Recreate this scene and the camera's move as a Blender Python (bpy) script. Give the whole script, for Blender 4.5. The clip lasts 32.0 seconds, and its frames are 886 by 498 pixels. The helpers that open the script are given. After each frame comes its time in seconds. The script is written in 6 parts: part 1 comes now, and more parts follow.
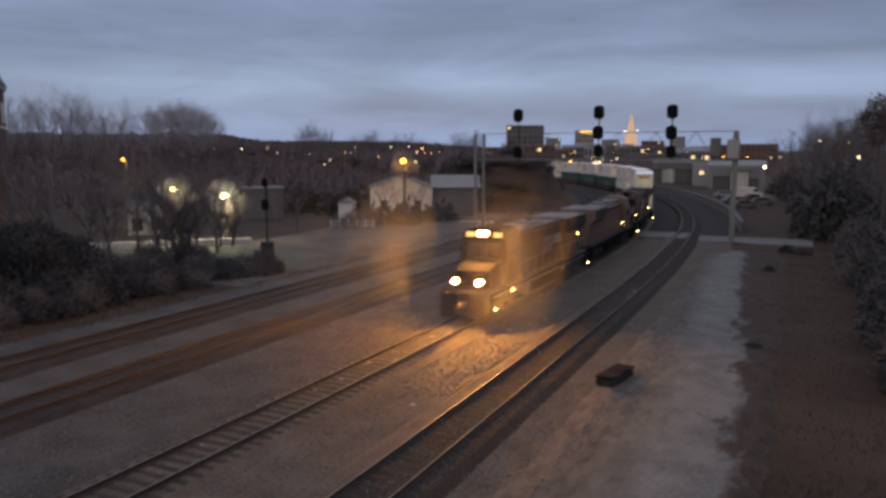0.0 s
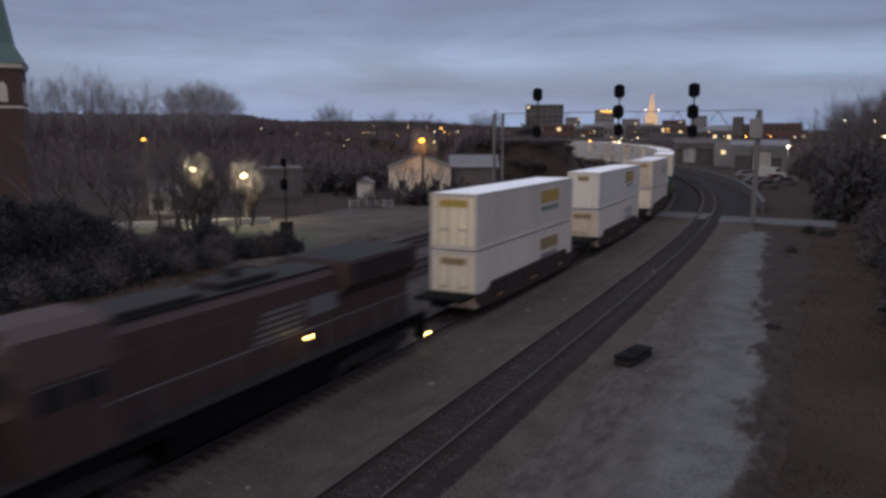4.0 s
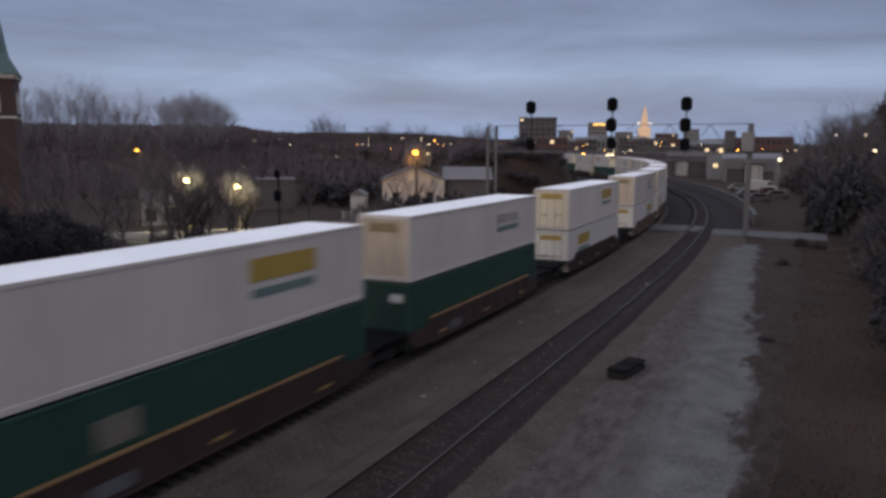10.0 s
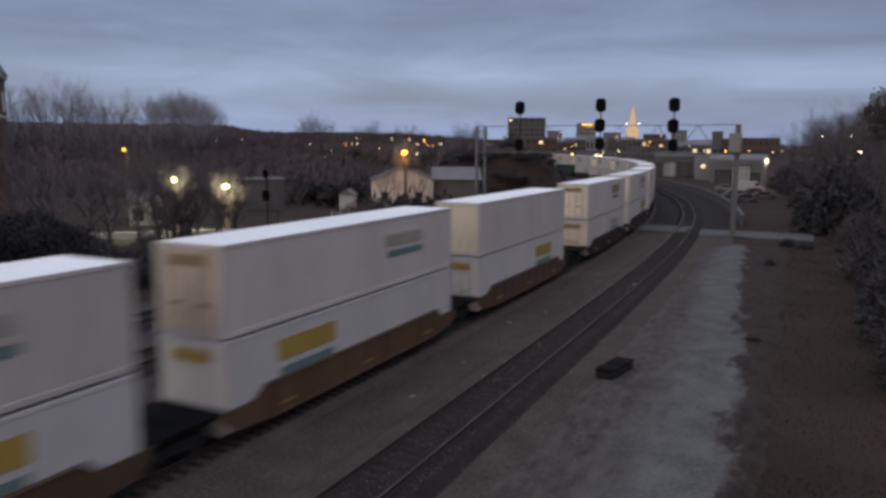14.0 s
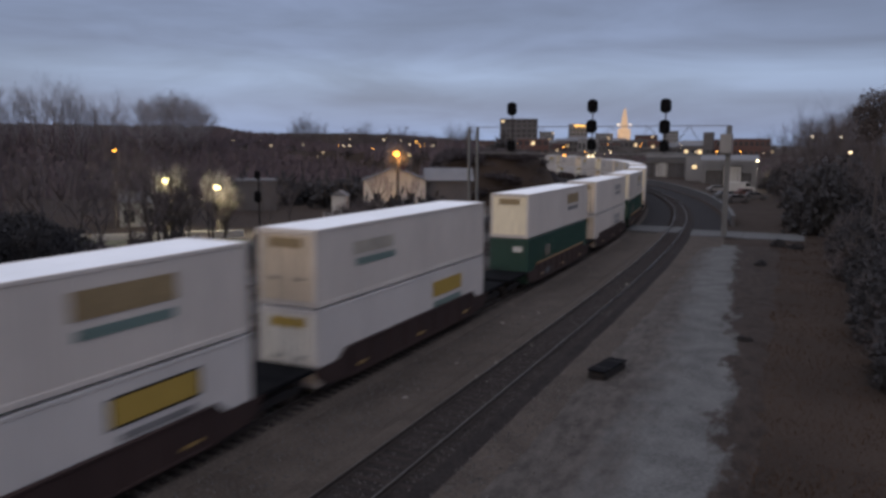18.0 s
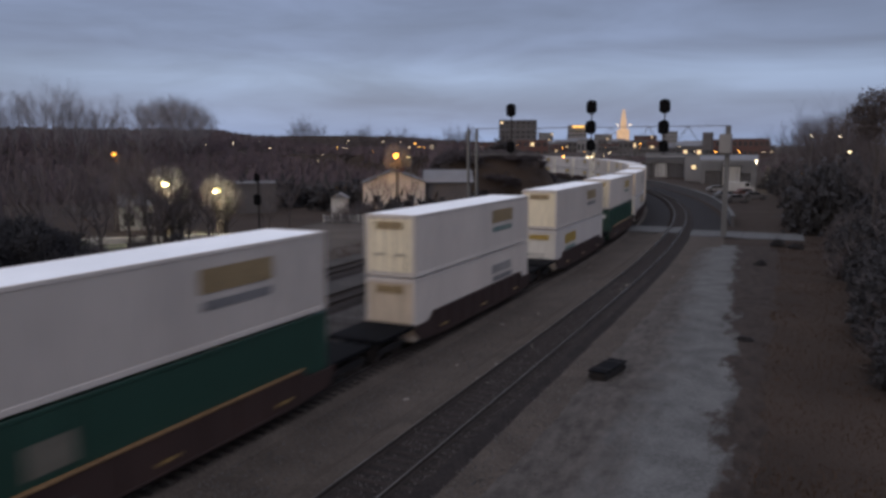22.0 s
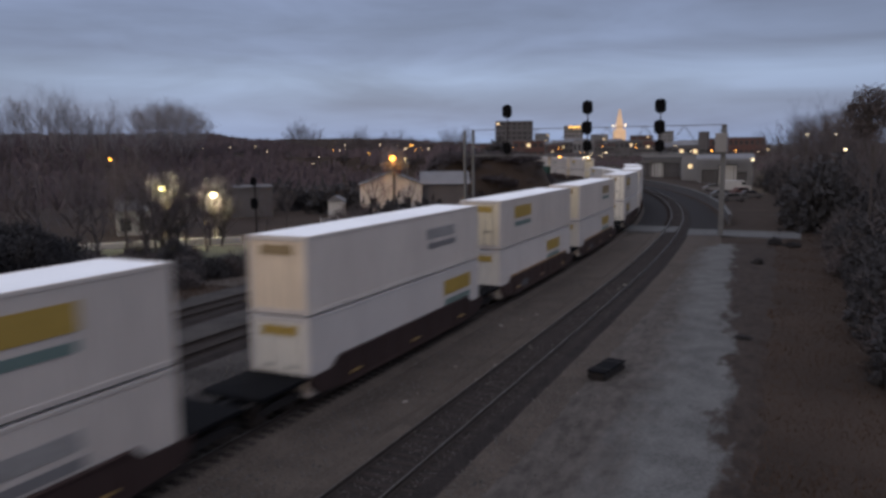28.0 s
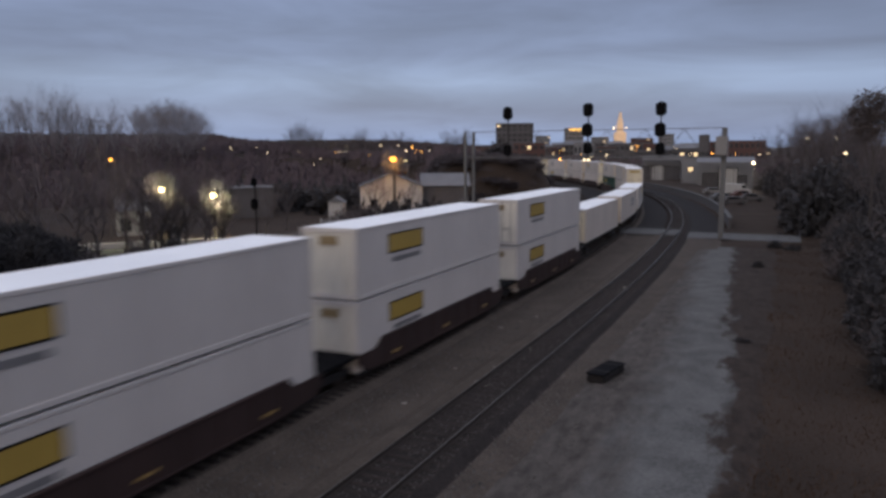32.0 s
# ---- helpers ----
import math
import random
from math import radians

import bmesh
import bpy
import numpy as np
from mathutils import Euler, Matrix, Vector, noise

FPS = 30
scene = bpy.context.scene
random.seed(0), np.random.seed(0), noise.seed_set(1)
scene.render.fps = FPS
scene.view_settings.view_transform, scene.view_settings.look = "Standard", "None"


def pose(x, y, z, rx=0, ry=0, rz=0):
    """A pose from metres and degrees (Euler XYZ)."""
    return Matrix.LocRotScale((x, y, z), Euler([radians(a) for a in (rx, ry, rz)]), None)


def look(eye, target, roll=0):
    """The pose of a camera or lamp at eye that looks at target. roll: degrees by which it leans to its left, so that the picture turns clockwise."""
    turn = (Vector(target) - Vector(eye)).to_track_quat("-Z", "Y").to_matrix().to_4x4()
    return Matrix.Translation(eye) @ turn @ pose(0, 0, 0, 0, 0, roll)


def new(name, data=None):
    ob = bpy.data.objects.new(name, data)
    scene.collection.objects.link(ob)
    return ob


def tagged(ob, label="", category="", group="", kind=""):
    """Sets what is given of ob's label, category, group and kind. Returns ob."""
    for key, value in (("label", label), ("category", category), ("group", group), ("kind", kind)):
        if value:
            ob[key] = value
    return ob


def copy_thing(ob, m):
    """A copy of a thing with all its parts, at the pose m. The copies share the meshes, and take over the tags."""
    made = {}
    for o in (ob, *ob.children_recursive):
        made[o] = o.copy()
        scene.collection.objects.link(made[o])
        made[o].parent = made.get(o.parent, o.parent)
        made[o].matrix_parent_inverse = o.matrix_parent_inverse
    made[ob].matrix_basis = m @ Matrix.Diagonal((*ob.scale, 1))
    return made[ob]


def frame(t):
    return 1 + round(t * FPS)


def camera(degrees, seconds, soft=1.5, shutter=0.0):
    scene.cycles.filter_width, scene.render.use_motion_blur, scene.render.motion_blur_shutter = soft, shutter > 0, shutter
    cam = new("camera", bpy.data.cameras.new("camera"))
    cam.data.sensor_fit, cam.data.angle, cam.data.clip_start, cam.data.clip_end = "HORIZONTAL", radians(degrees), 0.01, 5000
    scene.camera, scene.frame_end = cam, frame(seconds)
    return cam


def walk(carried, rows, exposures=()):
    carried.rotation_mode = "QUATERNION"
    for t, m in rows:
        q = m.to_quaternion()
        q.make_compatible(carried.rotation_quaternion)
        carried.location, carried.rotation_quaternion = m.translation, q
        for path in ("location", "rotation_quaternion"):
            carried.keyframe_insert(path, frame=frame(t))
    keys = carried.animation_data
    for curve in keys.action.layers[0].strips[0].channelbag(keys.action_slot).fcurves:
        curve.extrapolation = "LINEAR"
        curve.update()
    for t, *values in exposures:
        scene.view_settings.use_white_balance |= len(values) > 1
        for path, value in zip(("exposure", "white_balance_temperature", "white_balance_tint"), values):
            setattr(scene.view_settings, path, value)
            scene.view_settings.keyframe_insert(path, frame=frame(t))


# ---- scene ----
# ---- the viewpoint: held by hand on a bridge parapet, 9.1 m over the rails ----
EYE = Vector((16.62, 0.0, 9.115))
SPEED = 19.32         # the train's speed in m/s
cam = camera(61.01, 32.0, soft=3.2, shutter=1.0)


def aim(yaw, pitch, roll):
    """A pose of the camera: degrees to the left of +y, degrees up, degrees of lean."""
    a, b = radians(yaw), radians(pitch)
    way = Vector((-math.sin(a) * math.cos(b), math.cos(a) * math.cos(b), math.sin(b)))
    return look(EYE, EYE + way * 10, roll)


walk(cam, [(t, aim(a, b, c)) for t, a, b, c in (
    (0.0, 25.44, -7.16, 0.03), (0.5, 25.75, -7.48, 0.04), (1.0, 25.97, -7.85, 0.06), (1.5, 26.24, -8.29, 0.06), (2.0, 26.45, -8.49, 0.06), (2.5, 26.49, -8.73, 0.07),
    (3.0, 26.57, -8.83, 0.05), (3.5, 26.75, -8.75, 0.02), (5.5, 26.91, -8.37, -0.01), (6.0, 26.69, -8.03, 0.09), (6.5, 26.45, -7.82, 0.27), (7.0, 26.35, -7.68, 0.31),
    (7.5, 26.45, -7.70, 0.34), (8.0, 26.51, -7.58, 0.31), (8.5, 26.53, -7.67, 0.25), (9.0, 26.53, -7.65, 0.24), (9.5, 26.47, -7.70, 0.22), (10.0, 26.34, -7.77, 0.22),
    (10.5, 26.20, -7.76, 0.28), (11.0, 26.10, -7.72, 0.28), (11.5, 26.02, -7.71, 0.27), (12.0, 25.89, -7.75, 0.32), (12.5, 25.74, -7.74, 0.33), (13.0, 25.60, -7.71, 0.34),
    (13.5, 25.64, -7.61, 0.32), (14.0, 25.49, -7.76, 0.38), (14.5, 25.34, -7.77, 0.39), (16.5, 25.20, -7.93, 0.39), (17.0, 25.23, -7.76, 0.36), (17.5, 25.14, -7.73, 0.34),
    (18.0, 24.91, -7.68, 0.33), (18.5, 24.99, -7.66, 0.28), (19.0, 24.91, -7.72, 0.25), (19.5, 24.89, -7.60, 0.27), (20.0, 24.93, -7.56, 0.24), (20.5, 24.94, -7.56, 0.22),
    (21.0, 25.00, -7.48, 0.14), (21.5, 25.07, -7.61, 0.01), (22.0, 24.90, -7.55, -0.01), (22.5, 24.78, -7.55, -0.17), (23.0, 24.74, -7.38, -0.23), (23.5, 24.77, -7.23, -0.31),
    (24.0, 24.84, -7.26, -0.36), (24.5, 24.72, -7.15, -0.36), (25.0, 24.84, -7.20, -0.40), (25.5, 24.79, -7.35, -0.41), (27.5, 24.83, -7.32, -0.53), (28.0, 24.71, -7.42, -0.59),
    (28.5, 24.70, -7.42, -0.61), (29.0, 24.69, -7.40, -0.64), (29.5, 24.51, -7.49, -0.60), (30.0, 24.62, -7.55, -0.59), (30.5, 24.73, -7.55, -0.56), (31.0, 24.68, -7.63, -0.47),
    (31.5, 24.77, -7.40, -0.35), (32.0, 24.71, -7.29, -0.30),
)])

# ---- dusk: an overcast sky, brighter overhead than at its rim ----
world = bpy.data.worlds.new("world")
scene.world = world
world.use_nodes = True
wn, wl = world.node_tree.nodes, world.node_tree.links
wn.clear()


def wnode(kind, **values):
    n = wn.new(kind)
    for k, v in values.items():
        n.inputs[k].default_value = v
    return n


w_out, w_bg = wn.new("ShaderNodeOutputWorld"), wnode("ShaderNodeBackground", Strength=1.2)
w_co, w_sep = wn.new("ShaderNodeTexCoord"), wn.new("ShaderNodeSeparateXYZ")
wl.new(w_co.outputs["Generated"], w_sep.inputs[0])
w_grad = wn.new("ShaderNodeValToRGB")
wl.new(w_sep.outputs["Z"], w_grad.inputs[0])
w_grad.color_ramp.elements[0].position = 0.0
w_grad.color_ramp.elements[0].color = (0.25, 0.342, 0.538, 1)
w_grad.color_ramp.elements[1].position = 1.0
w_grad.color_ramp.elements[1].color = (0.98, 0.99, 1.16, 1)
for at_, col_ in ((0.025, (0.217, 0.291, 0.468)), (0.055, (0.19, 0.246, 0.396)), (0.09, (0.25, 0.322, 0.499)), (0.125, (0.166, 0.206, 0.343)), (0.20, (0.158, 0.192, 0.32)), (0.45, (0.4, 0.446, 0.588))):
    el_ = w_grad.color_ramp.elements.new(at_)
    el_.color = (*col_, 1)
# long, flat layers of cloud
w_map = wn.new("ShaderNodeMapping")
w_map.inputs["Scale"].default_value = (2.0, 2.0, 11.0)
wl.new(w_co.outputs["Generated"], w_map.inputs[0])
w_noise = wnode("ShaderNodeTexNoise", Scale=1.7, Detail=6.0, Roughness=0.52, Distortion=0.5)
wl.new(w_map.outputs[0], w_noise.inputs[0])
w_cr = wn.new("ShaderNodeValToRGB")
wl.new(w_noise.outputs[0], w_cr.inputs[0])
w_cr.color_ramp.elements[0].position, w_cr.color_ramp.elements[0].color = 0.32, (0.80, 0.79, 0.80, 1)
w_cr.color_ramp.elements[1].position, w_cr.color_ramp.elements[1].color = 0.68, (1.22, 1.24, 1.24, 1)
w_mul = wn.new("ShaderNodeMix")
w_mul.data_type, w_mul.blend_type = "RGBA", "MULTIPLY"
w_mul.inputs[0].default_value = 1.0
wl.new(w_grad.outputs[0], w_mul.inputs[6])
wl.new(w_cr.outputs[0], w_mul.inputs[7])
# what is left of the clear sky behind the cloud
w_sky = wn.new("ShaderNodeTexSky")
w_sky.sky_type, w_sky.sun_disc = "NISHITA", False
w_sky.sun_elevation, w_sky.sun_rotation = radians(3.0), radians(150.0)
w_add = wn.new("ShaderNodeMix")
w_add.data_type, w_add.blend_type = "RGBA", "ADD"
w_add.inputs[0].default_value = 0.02
# the cloud thickens towards +x
w_side = wn.new("ShaderNodeMapRange")
w_side.interpolation_type = "SMOOTHSTEP"
w_side.inputs["From Min"].default_value, w_side.inputs["From Max"].default_value = -0.45, 0.25
w_side.inputs["To Min"].default_value, w_side.inputs["To Max"].default_value = 0.92, 0.80
wl.new(w_sep.outputs["X"], w_side.inputs[0])
w_dim = wn.new("ShaderNodeMix")
w_dim.data_type, w_dim.blend_type = "RGBA", "MULTIPLY"
w_dim.inputs[0].default_value = 1.0
wl.new(w_mul.outputs[2], w_dim.inputs[6])
wl.new(w_side.outputs[0], w_dim.inputs[7])
wl.new(w_dim.outputs[2], w_add.inputs[6])
wl.new(w_sky.outputs[0], w_add.inputs[7])
wl.new(w_add.outputs[2], w_bg.inputs[0])
wl.new(w_bg.outputs[0], w_out.inputs[0])

sun = new("sun", bpy.data.lights.new("sun", "SUN"))
sun.data.energy, sun.data.angle, sun.data.color = 0.88, radians(50), (1.0, 0.83, 0.64)
sun.matrix_world = look((-10, -80, 30), (0, 40, 0))


# ---- materials ----
def mat(name, base, rough=0.7, metal=0.0, vary=0.25, scale=3.0, bump=0.0, grain=40.0, streak=False, each=0.0, coat=0.0, spec=0.5):
    """A surface in two scales of variation: broad stains and fine grain, with relief."""
    m = bpy.data.materials.new(name)
    m.use_nodes = True
    n, l = m.node_tree.nodes, m.node_tree.links
    b = n["Principled BSDF"]
    b.inputs["Roughness"].default_value, b.inputs["Metallic"].default_value = rough, metal
    b.inputs["Coat Weight"].default_value = coat
    b.inputs["Specular IOR Level"].default_value = spec
    co = n.new("ShaderNodeTexCoord")
    mp = n.new("ShaderNodeMapping")
    mp.inputs["Scale"].default_value = (1, 1, 0.12) if streak else (1, 1, 1)
    l.new(co.outputs["Object"], mp.inputs[0])
    big, fine = n.new("ShaderNodeTexNoise"), n.new("ShaderNodeTexNoise")
    big.inputs["Scale"].default_value, big.inputs["Detail"].default_value = scale, 4
    fine.inputs["Scale"].default_value, fine.inputs["Detail"].default_value = grain, 3
    l.new(mp.outputs[0], big.inputs[0])
    l.new(mp.outputs[0], fine.inputs[0])
    add = n.new("ShaderNodeMath")
    add.operation = "ADD"
    l.new(big.outputs[0], add.inputs[0])
    l.new(fine.outputs[0], add.inputs[1])
    last = add
    if each:
        oi = n.new("ShaderNodeObjectInfo")
        mu = n.new("ShaderNodeMath")
        mu.operation, mu.inputs[1].default_value = "MULTIPLY_ADD", each
        l.new(oi.outputs["Random"], mu.inputs[0])
        l.new(add.outputs[0], mu.inputs[2])
        last = mu
    ramp = n.new("ShaderNodeValToRGB")
    ramp.color_ramp.elements[0].position, ramp.color_ramp.elements[1].position = 0.0, 1.0
    mr = n.new("ShaderNodeMapRange")
    mr.inputs["From Min"].default_value, mr.inputs["From Max"].default_value = 0.55 , 1.45 + each
    l.new(last.outputs[0], mr.inputs[0])
    l.new(mr.outputs[0], ramp.inputs[0])
    ramp.color_ramp.elements[0].color = (*[c * (1 - vary) for c in base], 1)
    ramp.color_ramp.elements[1].color = (*[min(c * (1 + vary), 1) for c in base], 1)
    l.new(ramp.outputs[0], b.inputs["Base Color"])
    rr = n.new("ShaderNodeMapRange")
    rr.inputs["To Min"].default_value, rr.inputs["To Max"].default_value = max(rough - 0.12, 0.05), min(rough + 0.12, 1)
    l.new(big.outputs[0], rr.inputs[0])
    l.new(rr.outputs[0], b.inputs["Roughness"])
    if bump:
        bp = n.new("ShaderNodeBump")
        bp.inputs["Strength"].default_value, bp.inputs["Distance"].default_value = min(bump, 1.0), 0.05
        l.new(fine.outputs[0], bp.inputs["Height"])
        l.new(bp.outputs[0], b.inputs["Normal"])
    return m


def glow(name, colour, strength):
    m = bpy.data.materials.new(name)
    m.use_nodes = True
    b = m.node_tree.nodes["Principled BSDF"]
    b.inputs["Base Color"].default_value = (*colour, 1)
    b.inputs["Emission Color"].default_value = (*colour, 1)
    b.inputs["Emission Strength"].default_value = strength
    return m


M_ballast = mat("ballast", (0.062, 0.050, 0.042), 0.95, spec=0.15, vary=0.55, scale=0.6, bump=0.8, grain=9)
M_yardballast = mat("dark_ballast", (0.043, 0.038, 0.036), 0.95, spec=0.15, vary=0.8, scale=0.5, bump=0.8, grain=9)
M_oldballast = mat("sooty_ballast", (0.020, 0.018, 0.0185), 0.95, spec=0.1, vary=0.6, scale=0.4, bump=0.6, grain=9)
M_bed = mat("oily_ballast", (0.023, 0.019, 0.018), 0.95, spec=0.1, vary=0.7, scale=0.9, bump=0.8, grain=9)
M_gravel = mat("pale_gravel", (0.092, 0.090, 0.088), 0.95, spec=0.15, vary=0.5, scale=0.8, bump=0.7, grain=9)


def worn_road(m, middle, half, under, soil):
    """Pale gravel that thins out away from the middle of the road, in ragged patches."""
    n, l = m.node_tree.nodes, m.node_tree.links
    b = n["Principled BSDF"]
    old = b.inputs["Base Color"].links[0].from_socket
    co, sep, nz = n.new("ShaderNodeTexCoord"), n.new("ShaderNodeSeparateXYZ"), n.new("ShaderNodeTexNoise")
    l.new(co.outputs["Object"], sep.inputs[0])
    along = n.new("ShaderNodeMapping")
    along.inputs["Scale"].default_value = (1.0, 0.08, 1.0)
    l.new(co.outputs["Object"], along.inputs[0])
    l.new(along.outputs[0], nz.inputs[0])
    nz.inputs["Scale"].default_value, nz.inputs["Detail"].default_value = 0.45, 6

    def sums(op, a, k):
        q = n.new("ShaderNodeMath")
        q.operation = op
        l.new(a, q.inputs[0])
        if isinstance(k, float):
            q.inputs[1].default_value = k
        else:
            l.new(k, q.inputs[1])
        return q.outputs[0]
    patch = n.new("ShaderNodeTexNoise")
    patch.inputs["Scale"].default_value, patch.inputs["Detail"].default_value, patch.inputs["Roughness"].default_value = 1.0, 8, 0.62
    drawn = n.new("ShaderNodeMapping")
    drawn.inputs["Scale"].default_value = (1.0, 0.42, 1.0)
    l.new(co.outputs["Object"], drawn.inputs[0])
    l.new(drawn.outputs[0], patch.inputs[0])
    # the road swings towards the tracks as it nears the crossing
    swing = n.new("ShaderNodeMapRange")
    swing.interpolation_type = "SMOOTHSTEP"
    for key, value in (("From Min", 26.0), ("From Max", 72.0), ("To Min", middle), ("To Max", middle - 2.5)):
        swing.inputs[key].default_value = value
    l.new(sep.outputs["Y"], swing.inputs[0])
    side = sums("SUBTRACT", sep.outputs["X"], swing.outputs[0])
    d = sums("DIVIDE", sums("ABSOLUTE", side, 0.0), half)
    d = sums("SUBTRACT", d, sums("MULTIPLY", sums("SUBTRACT", nz.outputs[0], 0.5), 1.7))
    d = sums("SUBTRACT", d, sums("MULTIPLY", sums("SUBTRACT", patch.outputs[0], 0.5), 2.4))
    mr = n.new("ShaderNodeMapRange")
    mr.inputs["From Min"].default_value, mr.inputs["From Max"].default_value = 0.25, 1.35
    l.new(d, mr.inputs[0])
    crisp = n.new("ShaderNodeMapRange")
    crisp.inputs["From Min"].default_value, crisp.inputs["From Max"].default_value = 0.62, 0.98
    l.new(d, crisp.inputs[0])
    # beyond its far edge dark soil, towards the tracks grey brown stone
    which = n.new("ShaderNodeMapRange")
    which.inputs["From Min"].default_value, which.inputs["From Max"].default_value = -0.6, 0.8
    l.new(side, which.inputs[0])
    rim = n.new("ShaderNodeMix")
    rim.data_type = "RGBA"
    rim.inputs[6].default_value, rim.inputs[7].default_value = (*under, 1), (*soil, 1)
    l.new(which.outputs[0], rim.inputs[0])
    speck, tone = n.new("ShaderNodeTexNoise"), n.new("ShaderNodeMapRange")
    speck.inputs["Scale"].default_value, speck.inputs["Detail"].default_value, speck.inputs["Roughness"].default_value = 2.2, 9, 0.68
    l.new(drawn.outputs[0], speck.inputs[0])
    for key, value in (("From Min", 0.32), ("From Max", 0.68), ("To Min", 0.55), ("To Max", 1.5)):
        tone.inputs[key].default_value = value
    l.new(speck.outputs[0], tone.inputs[0])
    shade = n.new("ShaderNodeMix")
    shade.data_type, shade.blend_type = "RGBA", "MULTIPLY"
    shade.inputs[0].default_value = 1.0
    l.new(rim.outputs[2], shade.inputs[6])
    l.new(tone.outputs[0], shade.inputs[7])
    edge = n.new("ShaderNodeMix")
    l.new(which.outputs[0], edge.inputs[0])
    l.new(mr.outputs[0], edge.inputs[2])
    l.new(crisp.outputs[0], edge.inputs[3])
    mix = n.new("ShaderNodeMix")
    mix.data_type = "RGBA"
    l.new(edge.outputs[0], mix.inputs[0])
    l.new(old, mix.inputs[6])
    l.new(shade.outputs[2], mix.inputs[7])
    l.new(mix.outputs[2], b.inputs["Base Color"])


worn_road(M_gravel, 13.6, 1.55, (0.062, 0.054, 0.049), (0.030, 0.022, 0.018))
M_verge = mat("dry_verge", (0.066, 0.056, 0.050), 1.0, spec=0.1, vary=0.5, scale=0.25, bump=0.6, grain=6)
M_ground = mat("dead_grass", (0.036, 0.026, 0.0205), 1.0, spec=0.1, vary=0.6, scale=0.16, bump=0.5, grain=9)
M_lawn = mat("lawn", (0.026, 0.030, 0.016), 1.0, vary=0.4, scale=0.3, bump=1.0, grain=5)
M_road = mat("worn_concrete", (0.088, 0.087, 0.088), 0.9, spec=0.2, vary=0.35, scale=0.8, bump=0.4, grain=20)
M_rail = mat("rail_steel", (0.034, 0.026, 0.022), 0.75, 0.2, spec=0.3, vary=0.3, scale=4, grain=60)
M_railtop = mat("polished_rail", (0.125, 0.115, 0.108), 0.36, 1.0, vary=0.2, scale=1, grain=30)
M_tie = mat("creosoted_wood", (0.026, 0.020, 0.018), 0.9, spec=0.15, vary=0.45, scale=2, bump=0.6, grain=30, each=0.5)
M_pale = mat("pale_stone", (0.20, 0.18, 0.16), 0.9, vary=0.4, scale=2, grain=20)
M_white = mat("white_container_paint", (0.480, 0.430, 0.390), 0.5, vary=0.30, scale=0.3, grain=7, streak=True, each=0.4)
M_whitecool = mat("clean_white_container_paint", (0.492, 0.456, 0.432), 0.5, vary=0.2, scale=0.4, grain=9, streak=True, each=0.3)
# roofs paler than the sides: light from overhead put into the white
M_litroof = mat("sky_lit_roof_white", (0.80, 0.80, 0.81), 0.45, vary=0.12, scale=0.5, grain=5, each=0.3)
# end whites: warm light falling from the bridge is put into these two
M_litend = mat("warm_lit_container_end", (0.66, 0.58, 0.43), 0.55, vary=0.35, scale=0.8, grain=9, streak=True, each=0.4)
M_litcleanend = mat("pale_lit_container_end", (0.60, 0.565, 0.50), 0.55, vary=0.35, scale=0.8, grain=9, streak=True, each=0.4)
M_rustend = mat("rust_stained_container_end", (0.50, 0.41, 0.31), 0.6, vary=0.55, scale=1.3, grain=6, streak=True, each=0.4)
M_green = mat("green_container_paint", (0.012, 0.043, 0.030), 0.45, vary=0.35, scale=0.7, grain=9, streak=True, each=0.3)
M_yellow = mat("yellow_sign", (0.34, 0.225, 0.045), 0.5, vary=0.15, scale=1, grain=12)
M_dimyellow = mat("faded_yellow_sign", (0.23, 0.165, 0.085), 0.5, vary=0.3, scale=1, grain=12)
M_bargreen = mat("green_lettering", (0.12, 0.17, 0.155), 0.5, vary=0.15, scale=1, grain=12)
M_ghosttan = mat("faded_tan_lettering", (0.32, 0.285, 0.235), 0.5, vary=0.45, scale=0.9, grain=7)
M_ghostgrey = mat("faded_grey_lettering", (0.27, 0.255, 0.245), 0.5, vary=0.45, scale=0.9, grain=7)
M_bargrey = mat("grey_lettering", (0.165, 0.158, 0.158), 0.5, vary=0.25, scale=1, grain=12)
M_black = mat("black_paint", (0.006, 0.006, 0.007), 0.85, spec=0.05, vary=0.4, scale=1.5, grain=20)
M_steel = mat("galvanised_steel", (0.115, 0.115, 0.12), 0.6, 0.4, vary=0.25, scale=2, grain=20)
M_darksteel = mat("dark_steel", (0.018, 0.016, 0.016), 0.8, 0.0, spec=0.2, vary=0.35, scale=3, grain=30)
M_brown = mat("brown_car_paint", (0.036, 0.020, 0.017), 0.75, spec=0.3, vary=0.5, scale=1, grain=14, streak=True, each=0.3)
M_umber = mat("umber_car_paint", (0.034, 0.020, 0.018), 0.8, spec=0.25, vary=0.45, scale=1, grain=14, streak=True, each=0.3)
M_chip = mat("grey_chippings", (0.075, 0.068, 0.064), 0.95, vary=0.7, scale=3, grain=9)
M_tan = mat("ochre_car_paint", (0.080, 0.044, 0.022), 0.65, vary=0.45, scale=1, grain=14, streak=True, each=0.3)
M_orange = mat("orange_locomotive_paint", (0.088, 0.054, 0.041), 0.6, spec=0.3, vary=0.4, scale=0.8, grain=12, streak=True)
M_dull = mat("dull_maroon_paint", (0.046, 0.027, 0.024), 0.7, spec=0.3, vary=0.35, scale=0.8, grain=12, streak=True)
M_grime = mat("weathered_roof_paint", (0.088, 0.088, 0.092), 0.75, spec=0.3, vary=0.5, scale=0.9, grain=8)
M_red = mat("red_stripe", (0.17, 0.03, 0.024), 0.5, vary=0.2, scale=2, grain=20)
